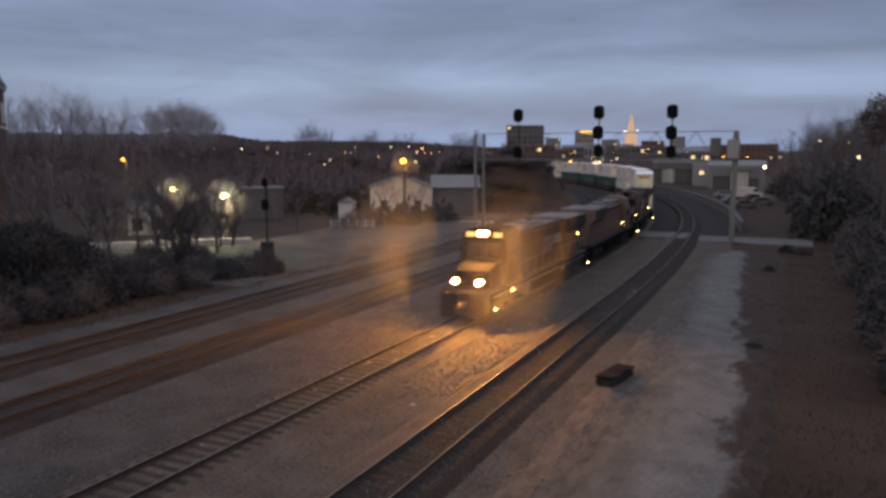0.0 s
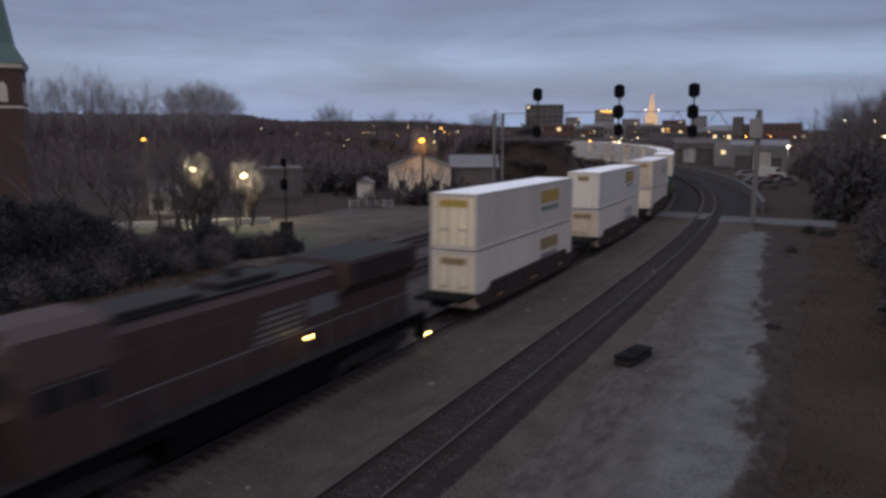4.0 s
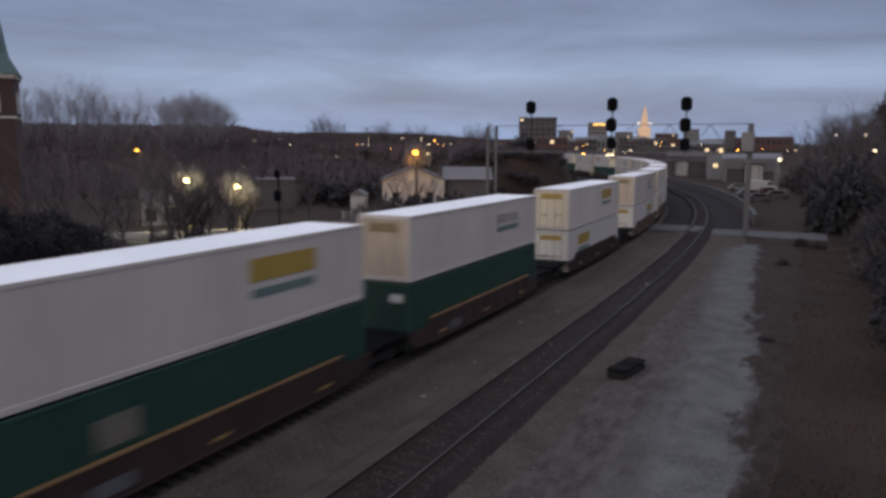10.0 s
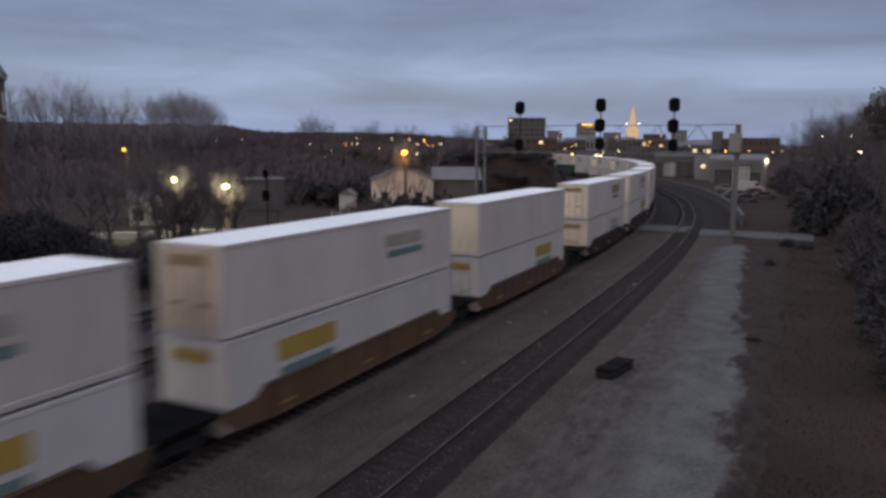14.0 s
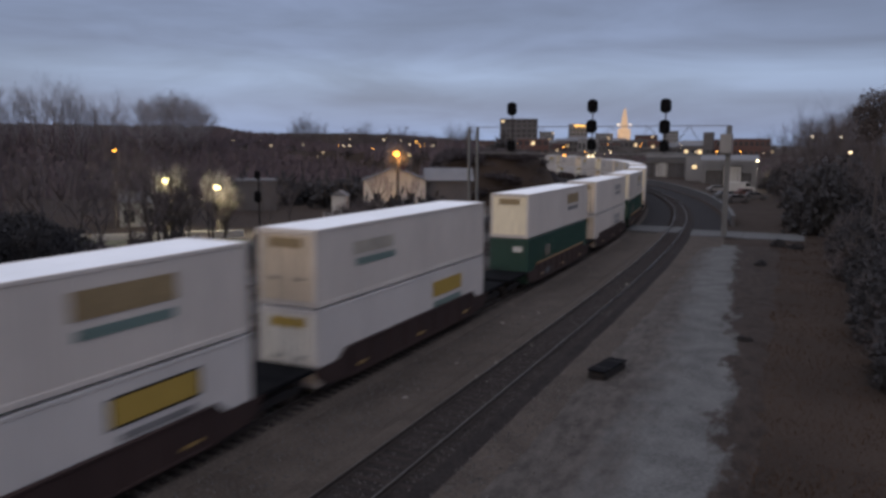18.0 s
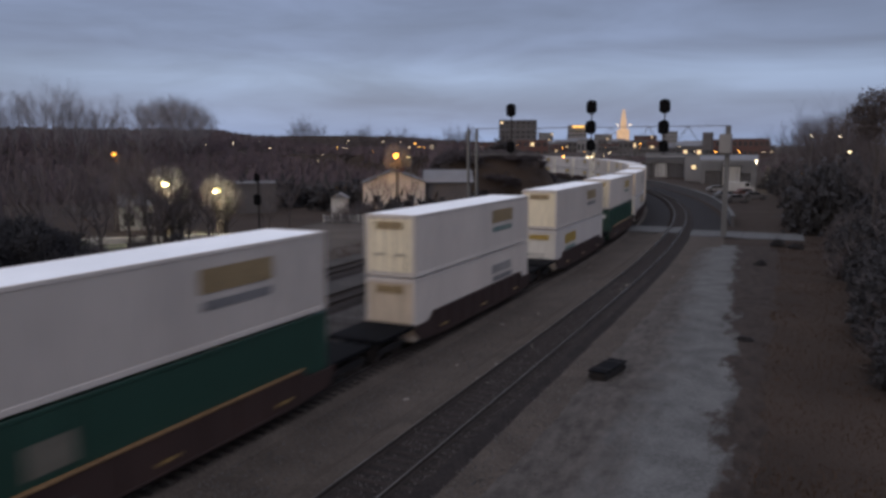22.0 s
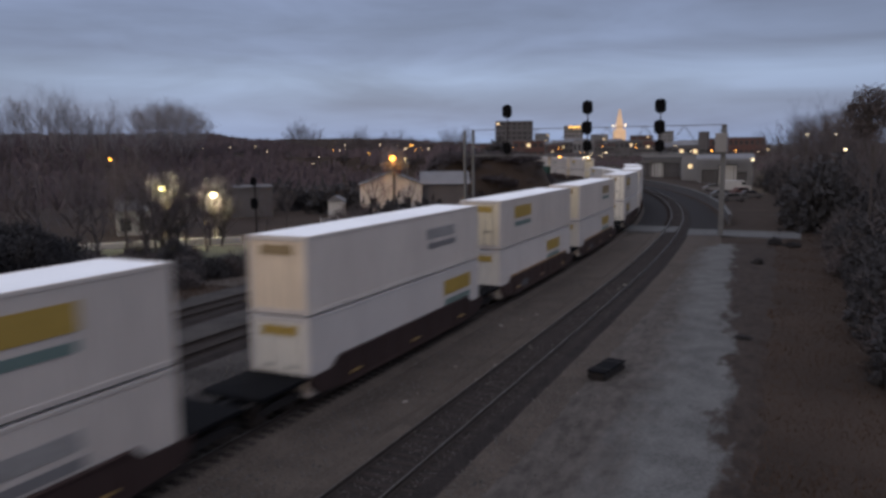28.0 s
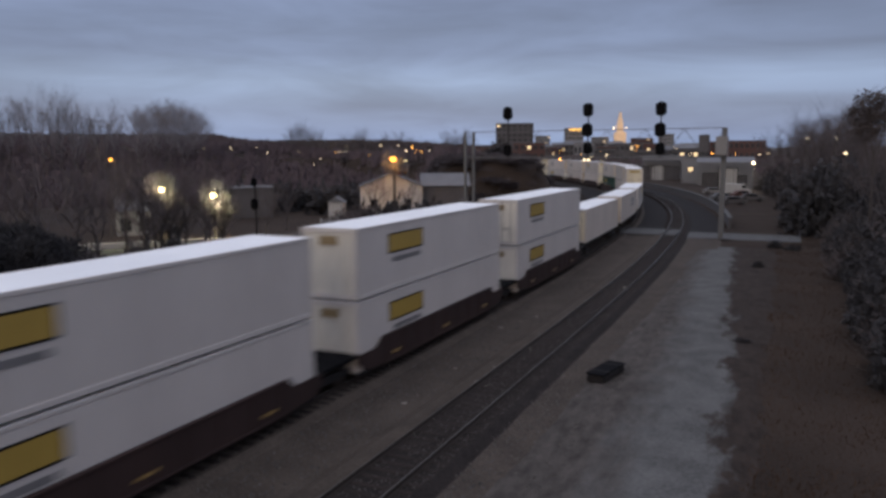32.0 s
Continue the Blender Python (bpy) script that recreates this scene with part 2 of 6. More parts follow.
M_logo = mat("white_lettering", (0.11, 0.11, 0.112), 0.5, vary=0.2, scale=2, grain=20)
M_glass = mat("dark_glass", (0.01, 0.011, 0.013), 0.08, vary=0.1, coat=0.5)
M_brick = mat("dark_red_brick", (0.085, 0.042, 0.036), 0.9, vary=0.3, scale=0.6, bump=0.4, grain=9)
M_oldbrick = mat("sooty_red_brick", (0.050, 0.029, 0.027), 0.9, vary=0.3, scale=0.6, bump=0.4, grain=9)
M_copper = mat("green_copper", (0.055, 0.10, 0.094), 0.6, 0.2, vary=0.2, scale=0.5, grain=4, streak=True)
M_stone = mat("pale_limestone", (0.42, 0.40, 0.37), 0.9, vary=0.2, scale=0.7, grain=9)
M_siding = mat("white_siding", (0.40, 0.385, 0.37), 0.8, vary=0.2, scale=0.8, grain=8, streak=True)
M_render_ = mat("grey_plaster", (0.19, 0.185, 0.19), 0.9, vary=0.2, scale=0.3, grain=4)
M_dark = mat("dark_wall", (0.078, 0.072, 0.074), 0.9, vary=0.25, scale=0.3, grain=4)
M_roof = mat("grey_roofing", (0.13, 0.13, 0.14), 0.85, vary=0.25, scale=0.6, grain=8)
M_bark = mat("bark", (0.062, 0.052, 0.048), 0.95, vary=0.4, scale=3, bump=0.5, grain=20)
M_twig = mat("bare_twigs", (0.090, 0.076, 0.076), 0.95, spec=0.2, vary=0.35, scale=0.5, grain=5)
# paler twigs: distance haze and lamp halos are put into this colour
M_hazetwig = mat("haze_pale_twigs", (0.175, 0.16, 0.168), 0.95, spec=0.2, vary=0.3, scale=0.5, grain=5)
# far slopes: the purplish veil of haze is mixed into the wood's colour
M_hazewood = mat("hazed_far_wood", (0.108, 0.084, 0.092), 0.95, spec=0.2, vary=0.35, scale=0.1, grain=2)
M_bramble = mat("dark_bramble", (0.070, 0.060, 0.065), 0.95, spec=0.1, vary=0.35, scale=0.3, grain=3)
M_chord = mat("worn_tan_edge", (0.17, 0.095, 0.04), 0.6, vary=0.4, scale=0.7, grain=9, streak=True)
M_leaf = mat("evergreen_leaves", (0.047, 0.045, 0.048), 0.9, spec=0.1, vary=0.45, scale=0.5, grain=5)
M_grass = mat("dry_grass_blades", (0.058, 0.037, 0.026), 0.95, spec=0.1, vary=0.4, scale=0.4, grain=5)
M_lampw = glow("white_lamp", (1.0, 0.80, 0.38), 3.2)
M_lampo = glow("sodium_lamp", (1.0, 0.40, 0.045), 5)
M_farw = glow("far_white_lamp", (1.0, 0.78, 0.46), 5)
M_tag = mat("tan_placard", (0.125, 0.112, 0.088), 0.6, vary=0.3, scale=2, grain=20)
M_placard = mat("white_placard", (0.48, 0.46, 0.43), 0.6, vary=0.3, scale=2, grain=20)
# glow of discs added behind the lenses for an orange halo
M_halo = glow("lamp_halo_disc", (1.0, 0.30, 0.04), 1.6)
M_pane = mat("dusty_far_glass", (0.02, 0.021, 0.024), 0.5, spec=0.25, vary=0.2)
M_faro = glow("far_sodium_lamp", (1.0, 0.38, 0.05), 10)
M_litwin = glow("lit_window", (1.0, 0.74, 0.40), 0.9)
M_head = glow("headlight_lens", (1.0, 0.40, 0.07), 14000)
M_ditch = glow("ditch_light_lens", (1.0, 0.38, 0.06), 10000)
M_step = glow("step_light_lens", (1.0, 0.62, 0.20), 30)
M_number = glow("lit_number_board", (1.0, 0.62, 0.20), 1.0)
M_spire = mat("floodlit_stone", (0.55, 0.45, 0.33), 0.9, vary=0.15, scale=0.2, grain=2)


def thin_mist(name, density):
    """Drops in the air: nearly clear, scattering light both ways, thinning out at its ends and top in ragged wisps."""
    m = bpy.data.materials.new(name)
    m.use_nodes = True
    n, l = m.node_tree.nodes, m.node_tree.links
    n.clear()
    out, clear, mix, both = n.new("ShaderNodeOutputMaterial"), n.new("ShaderNodeBsdfTransparent"), n.new("ShaderNodeMixShader"), n.new("ShaderNodeMixShader")
    front, back = n.new("ShaderNodeBsdfDiffuse"), n.new("ShaderNodeBsdfTranslucent")
    for q in (front, back):
        q.inputs["Color"].default_value = (0.8, 0.8, 0.8, 1)
        l.new(q.outputs[0], both.inputs[1 if q is front else 2])
    both.inputs[0].default_value = 0.5
    co, sep, nz = n.new("ShaderNodeTexCoord"), n.new("ShaderNodeSeparateXYZ"), n.new("ShaderNodeTexNoise")
    l.new(co.outputs["Object"], sep.inputs[0])
    l.new(co.outputs["Object"], nz.inputs[0])
    nz.inputs["Scale"].default_value, nz.inputs["Detail"].default_value = 0.35, 4

    def ease(socket, a, b):
        r = n.new("ShaderNodeMapRange")
        r.interpolation_type = "SMOOTHSTEP"
        r.inputs["From Min"].default_value, r.inputs["From Max"].default_value = a, b
        l.new(socket, r.inputs[0])
        return r.outputs[0]
    last = ease(nz.outputs[0], 0.15, 0.75)
    for socket, a, b in ((sep.outputs["Y"], -30.0, -10.0), (sep.outputs["Y"], -1.0, -9.5), (sep.outputs["Z"], 8.9, 3.0), (sep.outputs["Z"], 0.1, 1.2)):
        q = n.new("ShaderNodeMath")
        q.operation = "MULTIPLY"
        l.new(last, q.inputs[0])
        l.new(ease(socket, a, b), q.inputs[1])
        last = q.outputs[0]
    q = n.new("ShaderNodeMath")
    q.operation, q.inputs[1].default_value = "MULTIPLY", density
    l.new(last, q.inputs[0])
    l.new(q.outputs[0], mix.inputs[0])
    l.new(clear.outputs[0], mix.inputs[1])
    l.new(both.outputs[0], mix.inputs[2])
    l.new(mix.outputs[0], out.inputs[0])
    return m


M_mist = thin_mist("thin_mist", 0.062)


# ---- mesh building ----
class Build:
    """Gathers boxes, rods and plates into one mesh."""

    def __init__(self):
        self.v, self.f = [], []

    def add(self, verts, faces):
        k = len(self.v)
        self.v += [tuple(p) for p in verts]
        self.f += [tuple(i + k for i in q) for q in faces]
        return self

    def box(self, x0, x1, y0, y1, z0, z1, bev=0.0, m=None):
        if bev <= 0:
            v = [(x, y, z) for z in (z0, z1) for y in (y0, y1) for x in (x0, x1)]
            f = [(0, 2, 3, 1), (4, 5, 7, 6), (0, 1, 5, 4), (2, 6, 7, 3), (0, 4, 6, 2), (1, 3, 7, 5)]
        else:
            v, f, b = [], [], bev
            for z, i in ((z0, b), (z0 + b, 0), (z1 - b, 0), (z1, b)):
                a0, a1, b0, b1 = x0 + i, x1 - i, y0 + i, y1 - i
                v += [(a0 + b, b0, z), (a1 - b, b0, z), (a1, b0 + b, z), (a1, b1 - b, z), (a1 - b, b1, z), (a0 + b, b1, z), (a0, b1 - b, z), (a0, b0 + b, z)]
            f = [tuple(range(7, -1, -1)), tuple(range(24, 32))]
            f += [(8 * r + i, 8 * r + (i + 1) % 8, 8 * r + 8 + (i + 1) % 8, 8 * r + 8 + i) for r in range(3) for i in range(8)]
        return self.add([m @ Vector(p) for p in v] if m else v, f)

    def rod(self, a, b, r, r2=None, n=6):
        a, b = Vector(a), Vector(b)
        r2 = r if r2 is None else r2
        q = (b - a).to_track_quat("Z", "Y")
        ring = [q @ Vector((math.cos(2 * math.pi * i / n), math.sin(2 * math.pi * i / n), 0)) for i in range(n)]
        v = [a + p * r for p in ring] + [b + p * r2 for p in ring]
        f = [(i, (i + 1) % n, n + (i + 1) % n, n + i) for i in range(n)] + [tuple(range(n - 1, -1, -1)), tuple(range(n, 2 * n))]
        return self.add(v, f)

    def prism(self, outline, axis, lo, hi):
        """A closed outline (two numbers a point, counter-clockwise) drawn out along an axis."""
        n = len(outline)

        def put(p, h):
            return {"x": (h, p[0], p[1]), "y": (p[0], h, p[1]), "z": (p[0], p[1], h)}[axis]
        v = [put(p, lo) for p in outline] + [put(p, hi) for p in outline]
        f = [(i, (i + 1) % n, n + (i + 1) % n, n + i) for i in range(n)] + [tuple(range(n - 1, -1, -1)), tuple(range(n, 2 * n))]
        return self.add(v, f)

    def ball(self, c, r, rz=None, n=8, k=5):
        rz = rz or r
        v = [(c[0], c[1], c[2] - rz)]
        for j in range(1, k):
            t = math.pi * j / k
            v += [(c[0] + r * math.sin(t) * math.cos(2 * math.pi * i / n), c[1] + r * math.sin(t) * math.sin(2 * math.pi * i / n), c[2] - rz * math.cos(t)) for i in range(n)]
        v.append((c[0], c[1], c[2] + rz))
        f = [(0, 1 + (i + 1) % n, 1 + i) for i in range(n)]
        f += [(1 + n * j + i, 1 + n * j + (i + 1) % n, 1 + n * (j + 1) + (i + 1) % n, 1 + n * (j + 1) + i) for j in range(k - 2) for i in range(n)]
        e = len(v) - 1
        f += [(e, e - n + i, e - n + (i + 1) % n) for i in range(n)]
        return self.add(v, f)

    def mesh(self, name, material):
        me = bpy.data.meshes.new(name)
        me.from_pydata(self.v, [], self.f)
        bm = bmesh.new()
        bm.from_mesh(me)
        bmesh.ops.recalc_face_normals(bm, faces=bm.faces)
        bm.to_mesh(me)
        bm.free()
        me.materials.append(material)
        return me


def part(name, build, material=None, parent=None, label=""):
    ob = new(name, build.mesh(name, material) if isinstance(build, Build) else build)
    if parent:
        ob.parent = parent
    return tagged(ob, label)


def thing(name, label, category, group="", kind="", m=None):
    ob = new(name)
    ob.empty_display_size = 0.2
    if m:
        ob.matrix_basis = m
    return tagged(ob, label, category, group, kind)


def soup(name, verts, faces, material):
    me = bpy.data.meshes.new(name)
    me.from_pydata(verts, [], faces)
    me.materials.append(material)
    return me


# ---- the line of the track ----
EASE_FROM, EASE_TO, RADIUS, LAST = 28.0, 112.0, 277.0, 360.0


def centre_line(step=0.5, count=1720):
    """Places and headings along the track: straight, easing into the curve, then straight again."""
    x = y = a = 0.0
    rows = []
    for i in range(count):
        rows.append((x, y, a))
        s = (i + 0.5) * step
        bend = min(max((s - EASE_FROM) / (EASE_TO - EASE_FROM), 0.0), 1.0) / RADIUS if s < LAST else 0.0
        m = a + bend * step / 2
        x, y, a = x - math.sin(m) * step, y + math.cos(m) * step, a + bend * step
    return rows


CENTRE = centre_line()


def track(s, off=0.0):
    """The place on the track s metres on, off metres to its right; its height; the way it turns to the left."""
    if s <= 0:
        return off, s, 0.0, 0.0
    i = min(int(s * 2), len(CENTRE) - 2)
    f = s * 2 - i
    x, y, a = (p + (q - p) * f for p, q in zip(CENTRE[i], CENTRE[i + 1]))
    return x + off * math.cos(a), y + off * math.sin(a), 0.0041 * max(s - 60, 0), a


def train_pose(s):
    x, y, z, a = track(s)
    return Matrix.Translation((x, y, z)) @ Euler((0, 0, a)).to_matrix().to_4x4()


def ribbon(name, s0, s1, step, profile, off, material, parent, label=""):
    """A profile (right, up) drawn along the track."""
    v, f, n = [], [], len(profile)
    count = max(int((s1 - s0) / step), 1)
    for i in range(count + 1):
        s = s0 + (s1 - s0) * i / count
        for p, q in profile:
            x, y, z, a = track(s, off + p)
            v.append((x, y, z + q))
        if i:
            k = n * i
            f += [(k - n + j, k - n + (j + 1) % n, k + (j + 1) % n, k + j) for j in range(n)]
    b = Build()
    b.v, b.f = v, f + [tuple(range(n)), tuple(range(n * count + n - 1, n * count - 1, -1))]
    return part(name, b, material, parent, label)


# ---- ground ----
def smooth(x):
    x = min(max(x, 0.0), 1.0)
    return x * x * (3 - 2 * x)


RIDGE = ((-70, 0.0222), (-41, 0.0220), (-33, 0.0196), (-28, 0.0145), (-25, 0.0115), (-21, 0.006), (-10, 0.004), (40, 0.004))


def ridge(az):
    """The rise of the skyline, as a slope from the eye, by its bearing."""
    for (a, h), (b, k) in zip(RIDGE, RIDGE[1:]):
        if az <= b:
            return h + (k - h) * min(max((az - a) / (b - a), 0), 1)
    return RIDGE[-1][1]


LINE = [track(s)[:3] for s in range(-60, 760, 6)]
BANK = [(-31.0, 124.0), (-50.0, 160.0), (-95.0, 205.0), (-240.0, 275.0), (-420.0, 300.0)]


def near_line(x, y):
    return min(((x - a) ** 2 + (y - b) ** 2, c) for a, b, c in LINE)


def seg(x, y, line):
    best = 1e9
    for (a, b), (c, d) in zip(line, line[1:]):
        t = min(max(((x - a) * (c - a) + (y - b) * (d - b)) / ((c - a) ** 2 + (d - b) ** 2), 0), 1)
        best = min(best, math.hypot(x - a - t * (c - a), y - b - t * (d - b)))
    return best


def height(x, y):
    """The lie of the land: flat along the tracks, a bank inside the curve, hills behind."""
    dx, dy = x - EYE.x, y
    r, az = math.hypot(dx, dy), math.degrees(math.atan2(dx, dy))
    far_at = 470.0 if az < -23 else 900.0
    top = EYE.z + far_at * ridge(az) if -80 < az < 60 else 8.0
    z = -0.42 + (top + 0.42) * smooth((r - 150) / (far_at - 150))
    if r > far_at:
        z += (r - far_at) * 0.004
    z += 1.2 * noise.noise((x * 0.02, y * 0.02, 0.3)) * smooth((r - 110) / 80)
    d2, rise = near_line(x, y)
    d = math.sqrt(d2)
    flat = smooth((d - 24) / 26)
    z = z * flat + (rise - 0.42) * (1 - flat)
    if y > 100 and x < -10:
        b = seg(x, y, BANK)
        z = max(z, 8.0 * (1 - smooth((b - 7.5) / 5.5)) - 0.42 + 0.35 * noise.noise((x * 0.15, y * 0.15, 2.0)))
    if d > 12:
        z += 0.12 * noise.noise((x * 0.25, y * 0.25, 5.0))
    return z


def steps(*runs):
    out = []
    for a, b, s in runs:
        n = max(int(round((b - a) / s)), 1)
        out += [a + (b - a) * i / n for i in range(n)]
    return out + [runs[-1][1]]


gx = steps((-4000, -1000, 500), (-1000, -420, 60), (-420, -130, 14), (-130, 30, 2.5), (30, 90, 8), (90, 400, 40), (400, 4000, 600))
gy = steps((-900, -60, 120), (-60, 0, 12), (0, 340, 3.0), (340, 620, 14), (620, 1200, 60), (1200, 4600, 500))
gv = [(x, y, height(x, y)) for y in gy for x in gx]
gn = len(gx)
ground = part("ground", soup("ground", gv, [(j * gn + i, j * gn + i + 1, (j + 1) * gn + i + 1, (j + 1) * gn + i) for j in range(len(gy) - 1) for i in range(gn - 1)], M_ground))
tagged(ground, "dark winter ground of dead grass and soil", "ground", kind="structure")
for p in ground.data.polygons:
    p.use_smooth = True


def sheet(name, xs, ys, lift, material, label, category, edge=0.0, follow=False, kind="structure", lump=0.025):
    """A strip of surface on the ground, with a ragged edge and a thin skirt."""
    v, f = [], []
    n = len(xs)
    for j, y in enumerate(ys):
        for i, x in enumerate(xs):
            q = x
            if edge and i in (0, n - 1):
                q += edge * (noise.noise((y * 0.35, i * 7.0, 1.0)) + 0.6 * noise.noise((y * 1.3, i * 3.0, 4.0)))
            if follow:
                a, b, c, _ = track(y, q)
            else:
                a, b, c = q, y, 0.0
            skirt = i in (0, n - 1)
            v.append((a, b, c + (-0.5 if skirt else lift + lump * noise.noise((q * 0.6, y * 0.6, 9)))))
    f = [(j * n + i, j * n + i + 1, (j + 1) * n + i + 1, (j + 1) * n + i) for j in range(len(ys) - 1) for i in range(n - 1)]
    ob = part(name, soup(name, v, f, material))
    for p in ob.data.polygons:
        p.use_smooth = True
    return tagged(ob, label, category, kind=kind)


for s0_, s1_, bm_, offs, text in ((-90, 88, M_yardballast, [-19.6, -19.2, -17, -12, -6, -3, -1.5, -1.2], "dark crushed stone of the yard tracks"), (-90, 88, M_ballast, [-1.1, -0.8, 3, 6, 9, 11.4, 11.8], "grey brown crushed stone between the tracks"),
                                  (88, 420, M_oldballast, [-19.6, -19.2, -17, -12, -6, -3, 3, 9, 11.4, 11.8], "dark sooty crushed stone round the curve")):
    sheet("ballast_yard", offs, steps((s0_, 0, 10), (0, s1_, 2.0)) if s0_ < 0 else steps((s0_, 140, 4), (140, s1_, 8)), -0.36, bm_,
          text, "ballast", edge=0.5, follow=True)
sheet("verge", [-37.5, -37.0, -33, -29, -25, -21, -19.7, -19.3], steps((42, 118, 2.0)), -0.35, M_verge, "pale dry grass verge beside the siding", "verge", edge=0.9, follow=True, lump=0.08)
sheet("gravel_road", [9.0, 9.6, 11.4, 13.0, 15.6, 16.4], steps((-30, 4, 4), (4, 79, 0.8)), -0.30, M_gravel, "pale gravel service road beside the tracks", "road", edge=0.7, lump=0.006)
sheet("gravel_apron", [8.4, 9.0, 11, 13, 15.2, 16.2], steps((64, 76, 0.7)), -0.292, M_gravel, "pale gravel apron at the crossing", "road", edge=0.6, lump=0.006)


def crossing():
    """Concrete panels with gaps for the four rails."""
    d = track(88.5)[0]
    for x0, x1 in ((-4.2, -0.86), (-0.62, 0.62), (0.86, 5.45), (5.71, 6.93), (7.19, 10.0), (10.02, 13.5), (13.52, 16.2), (16.22, 19.6)):
        yield Build().box(x0 + d, x1 + d, 85.4, 91.6, -0.5, 0.02 if x1 < 8 else -0.2, 0.04)


road_crossing = thing("road_crossing", "pale worn concrete road crossing over the tracks", "road", kind="structure")
for slab in crossing():
    part("slab", slab, M_road, road_crossing)

# ---- tracks: rails, ties ----
RAIL = ((-0.075, -0.17), (0.075, -0.17), (0.075, -0.155), (0.012, -0.13), (0.012, -0.045), (0.036, -0.035), (0.036, -0.008), (0.028, -0.004), (-0.028, -0.004), (-0.036, -0.008), (-0.036, -0.035), (-0.012, -0.045), (-0.012, -0.13), (-0.075, -0.155))
HEAD = ((-0.020, -0.006), (0.020, -0.006), (0.016, 0.0), (-0.016, 0.0))
TIE = Build().box(-1.3, 1.3, -0.115, 0.115, -0.36, -0.175, 0.012).mesh("tie", M_tie)
PLATE = Build().box(-0.18, 0.18, -0.09, 0.09, -0.178, -0.166)
rng = random.Random(5)


def railway(name, off, s0, s1, near, label, shine, bed):
    base = thing(name, label, "railway track", kind="structure")
    left = 0.95 if off == 6.35 else 1.42
    ribbon("ballast_bed", s0, s1, 6, ((-left - 0.3, -0.45), (1.95, -0.45), (1.42, -0.188), (-left, -0.188)), off, bed, base)
    if off == 6.35:      # clean stone heaped over the tie ends on one side
        ribbon("ballast_shoulder", s0, 90, 6, ((-2.2, -0.45), (-0.9, -0.45), (-0.92, -0.168), (-1.5, -0.168)), off, M_ballast, base, "clean ballast shoulder")
    for side in (-0.755, 0.755):
        r = ribbon("rail", s0, s1, 6, RAIL, off + side, M_rail, base, "rusty steel rail")
        ribbon("rail_head", s0, s1, 6, HEAD, off + side, M_railtop if shine else M_rail, r, "polished running surface" if shine else "")
    far = Build()
    n = 0
    s = s0
    while s < min(s1, 330):
        x, y, z, a = track(s, off)
        m = Matrix.Translation((x + rng.uniform(-0.05, 0.05), y, z)) @ Euler((0, 0, a + rng.uniform(-0.02, 0.02))).to_matrix().to_4x4()
        if near[0] < s < near[1]:
            t = new("tie", TIE)
            t.parent, t.matrix_basis = base, m
            n += 1
        elif s > -12:
            far.box(-1.3, 1.3, -0.115, 0.115, -0.36, -0.175, m=m)
        s += 0.54
    part("distant_ties", far, M_tie, base)["kind"] = "stuff"
    return base


railway("track_main", 0.0, -70, 700, (8, 75), "main track of rusty rails on wooden ties", True, M_ballast)
railway("track_second", 6.35, -70, 700, (8, 75), "second track of polished rails on dark wooden ties", True, M_bed)
railway("track_yard", -8.9, -70, 420, (10, 60), "disused yard track sunk in dark ballast", False, M_bed)
railway("track_siding", -15.0, -70, 420, (14, 60), "weedy siding track of rusty rails", False, M_bed)


wall = ribbon("retaining_wall", 97, 300, 4, ((-0.2, -0.6), (0.2, -0.6), (0.16, 0.75), (-0.16, 0.75)), 12.6, M_dark, None)
tagged(wall, "low dark retaining wall outside the curve", "wall", kind="structure")
ribbon("coping", 97, 300, 4, ((-0.26, 0.752), (0.26, 0.752), (0.26, 0.90), (-0.26, 0.90)), 12.6, M_road, wall, "pale concrete coping")


def scraps():
    """Pale stones and scraps between the rails."""
    b = Build()
    for k in range(130):
        off = rng.choice((0.0, 0.0, 0.0, 6.35, 6.35, 3.2, 9.2))
        s = rng.uniform(8, 60)
        x, y, z, a = track(s, off + rng.uniform(-1.1, 1.1))
        w = 0.02 + 0.10 * rng.random() ** 3
        up = -0.172 if abs(off) < 0.1 or off == 6.35 else -0.335
        m = Matrix.Translation((x, y, z + up)) @ Euler((rng.uniform(-0.2, 0.2), rng.uniform(-0.2, 0.2), rng.uniform(0, 3))).to_matrix().to_4x4()
        b.box(-w, w, -w * 0.5, w * 0.5, -0.03, rng.uniform(0.01, 0.05), 0.008, m)
    return b


tagged(part("pale_stones", scraps(), M_pale), "pale stones and scraps strewn along the tracks", "stones", kind="stuff")


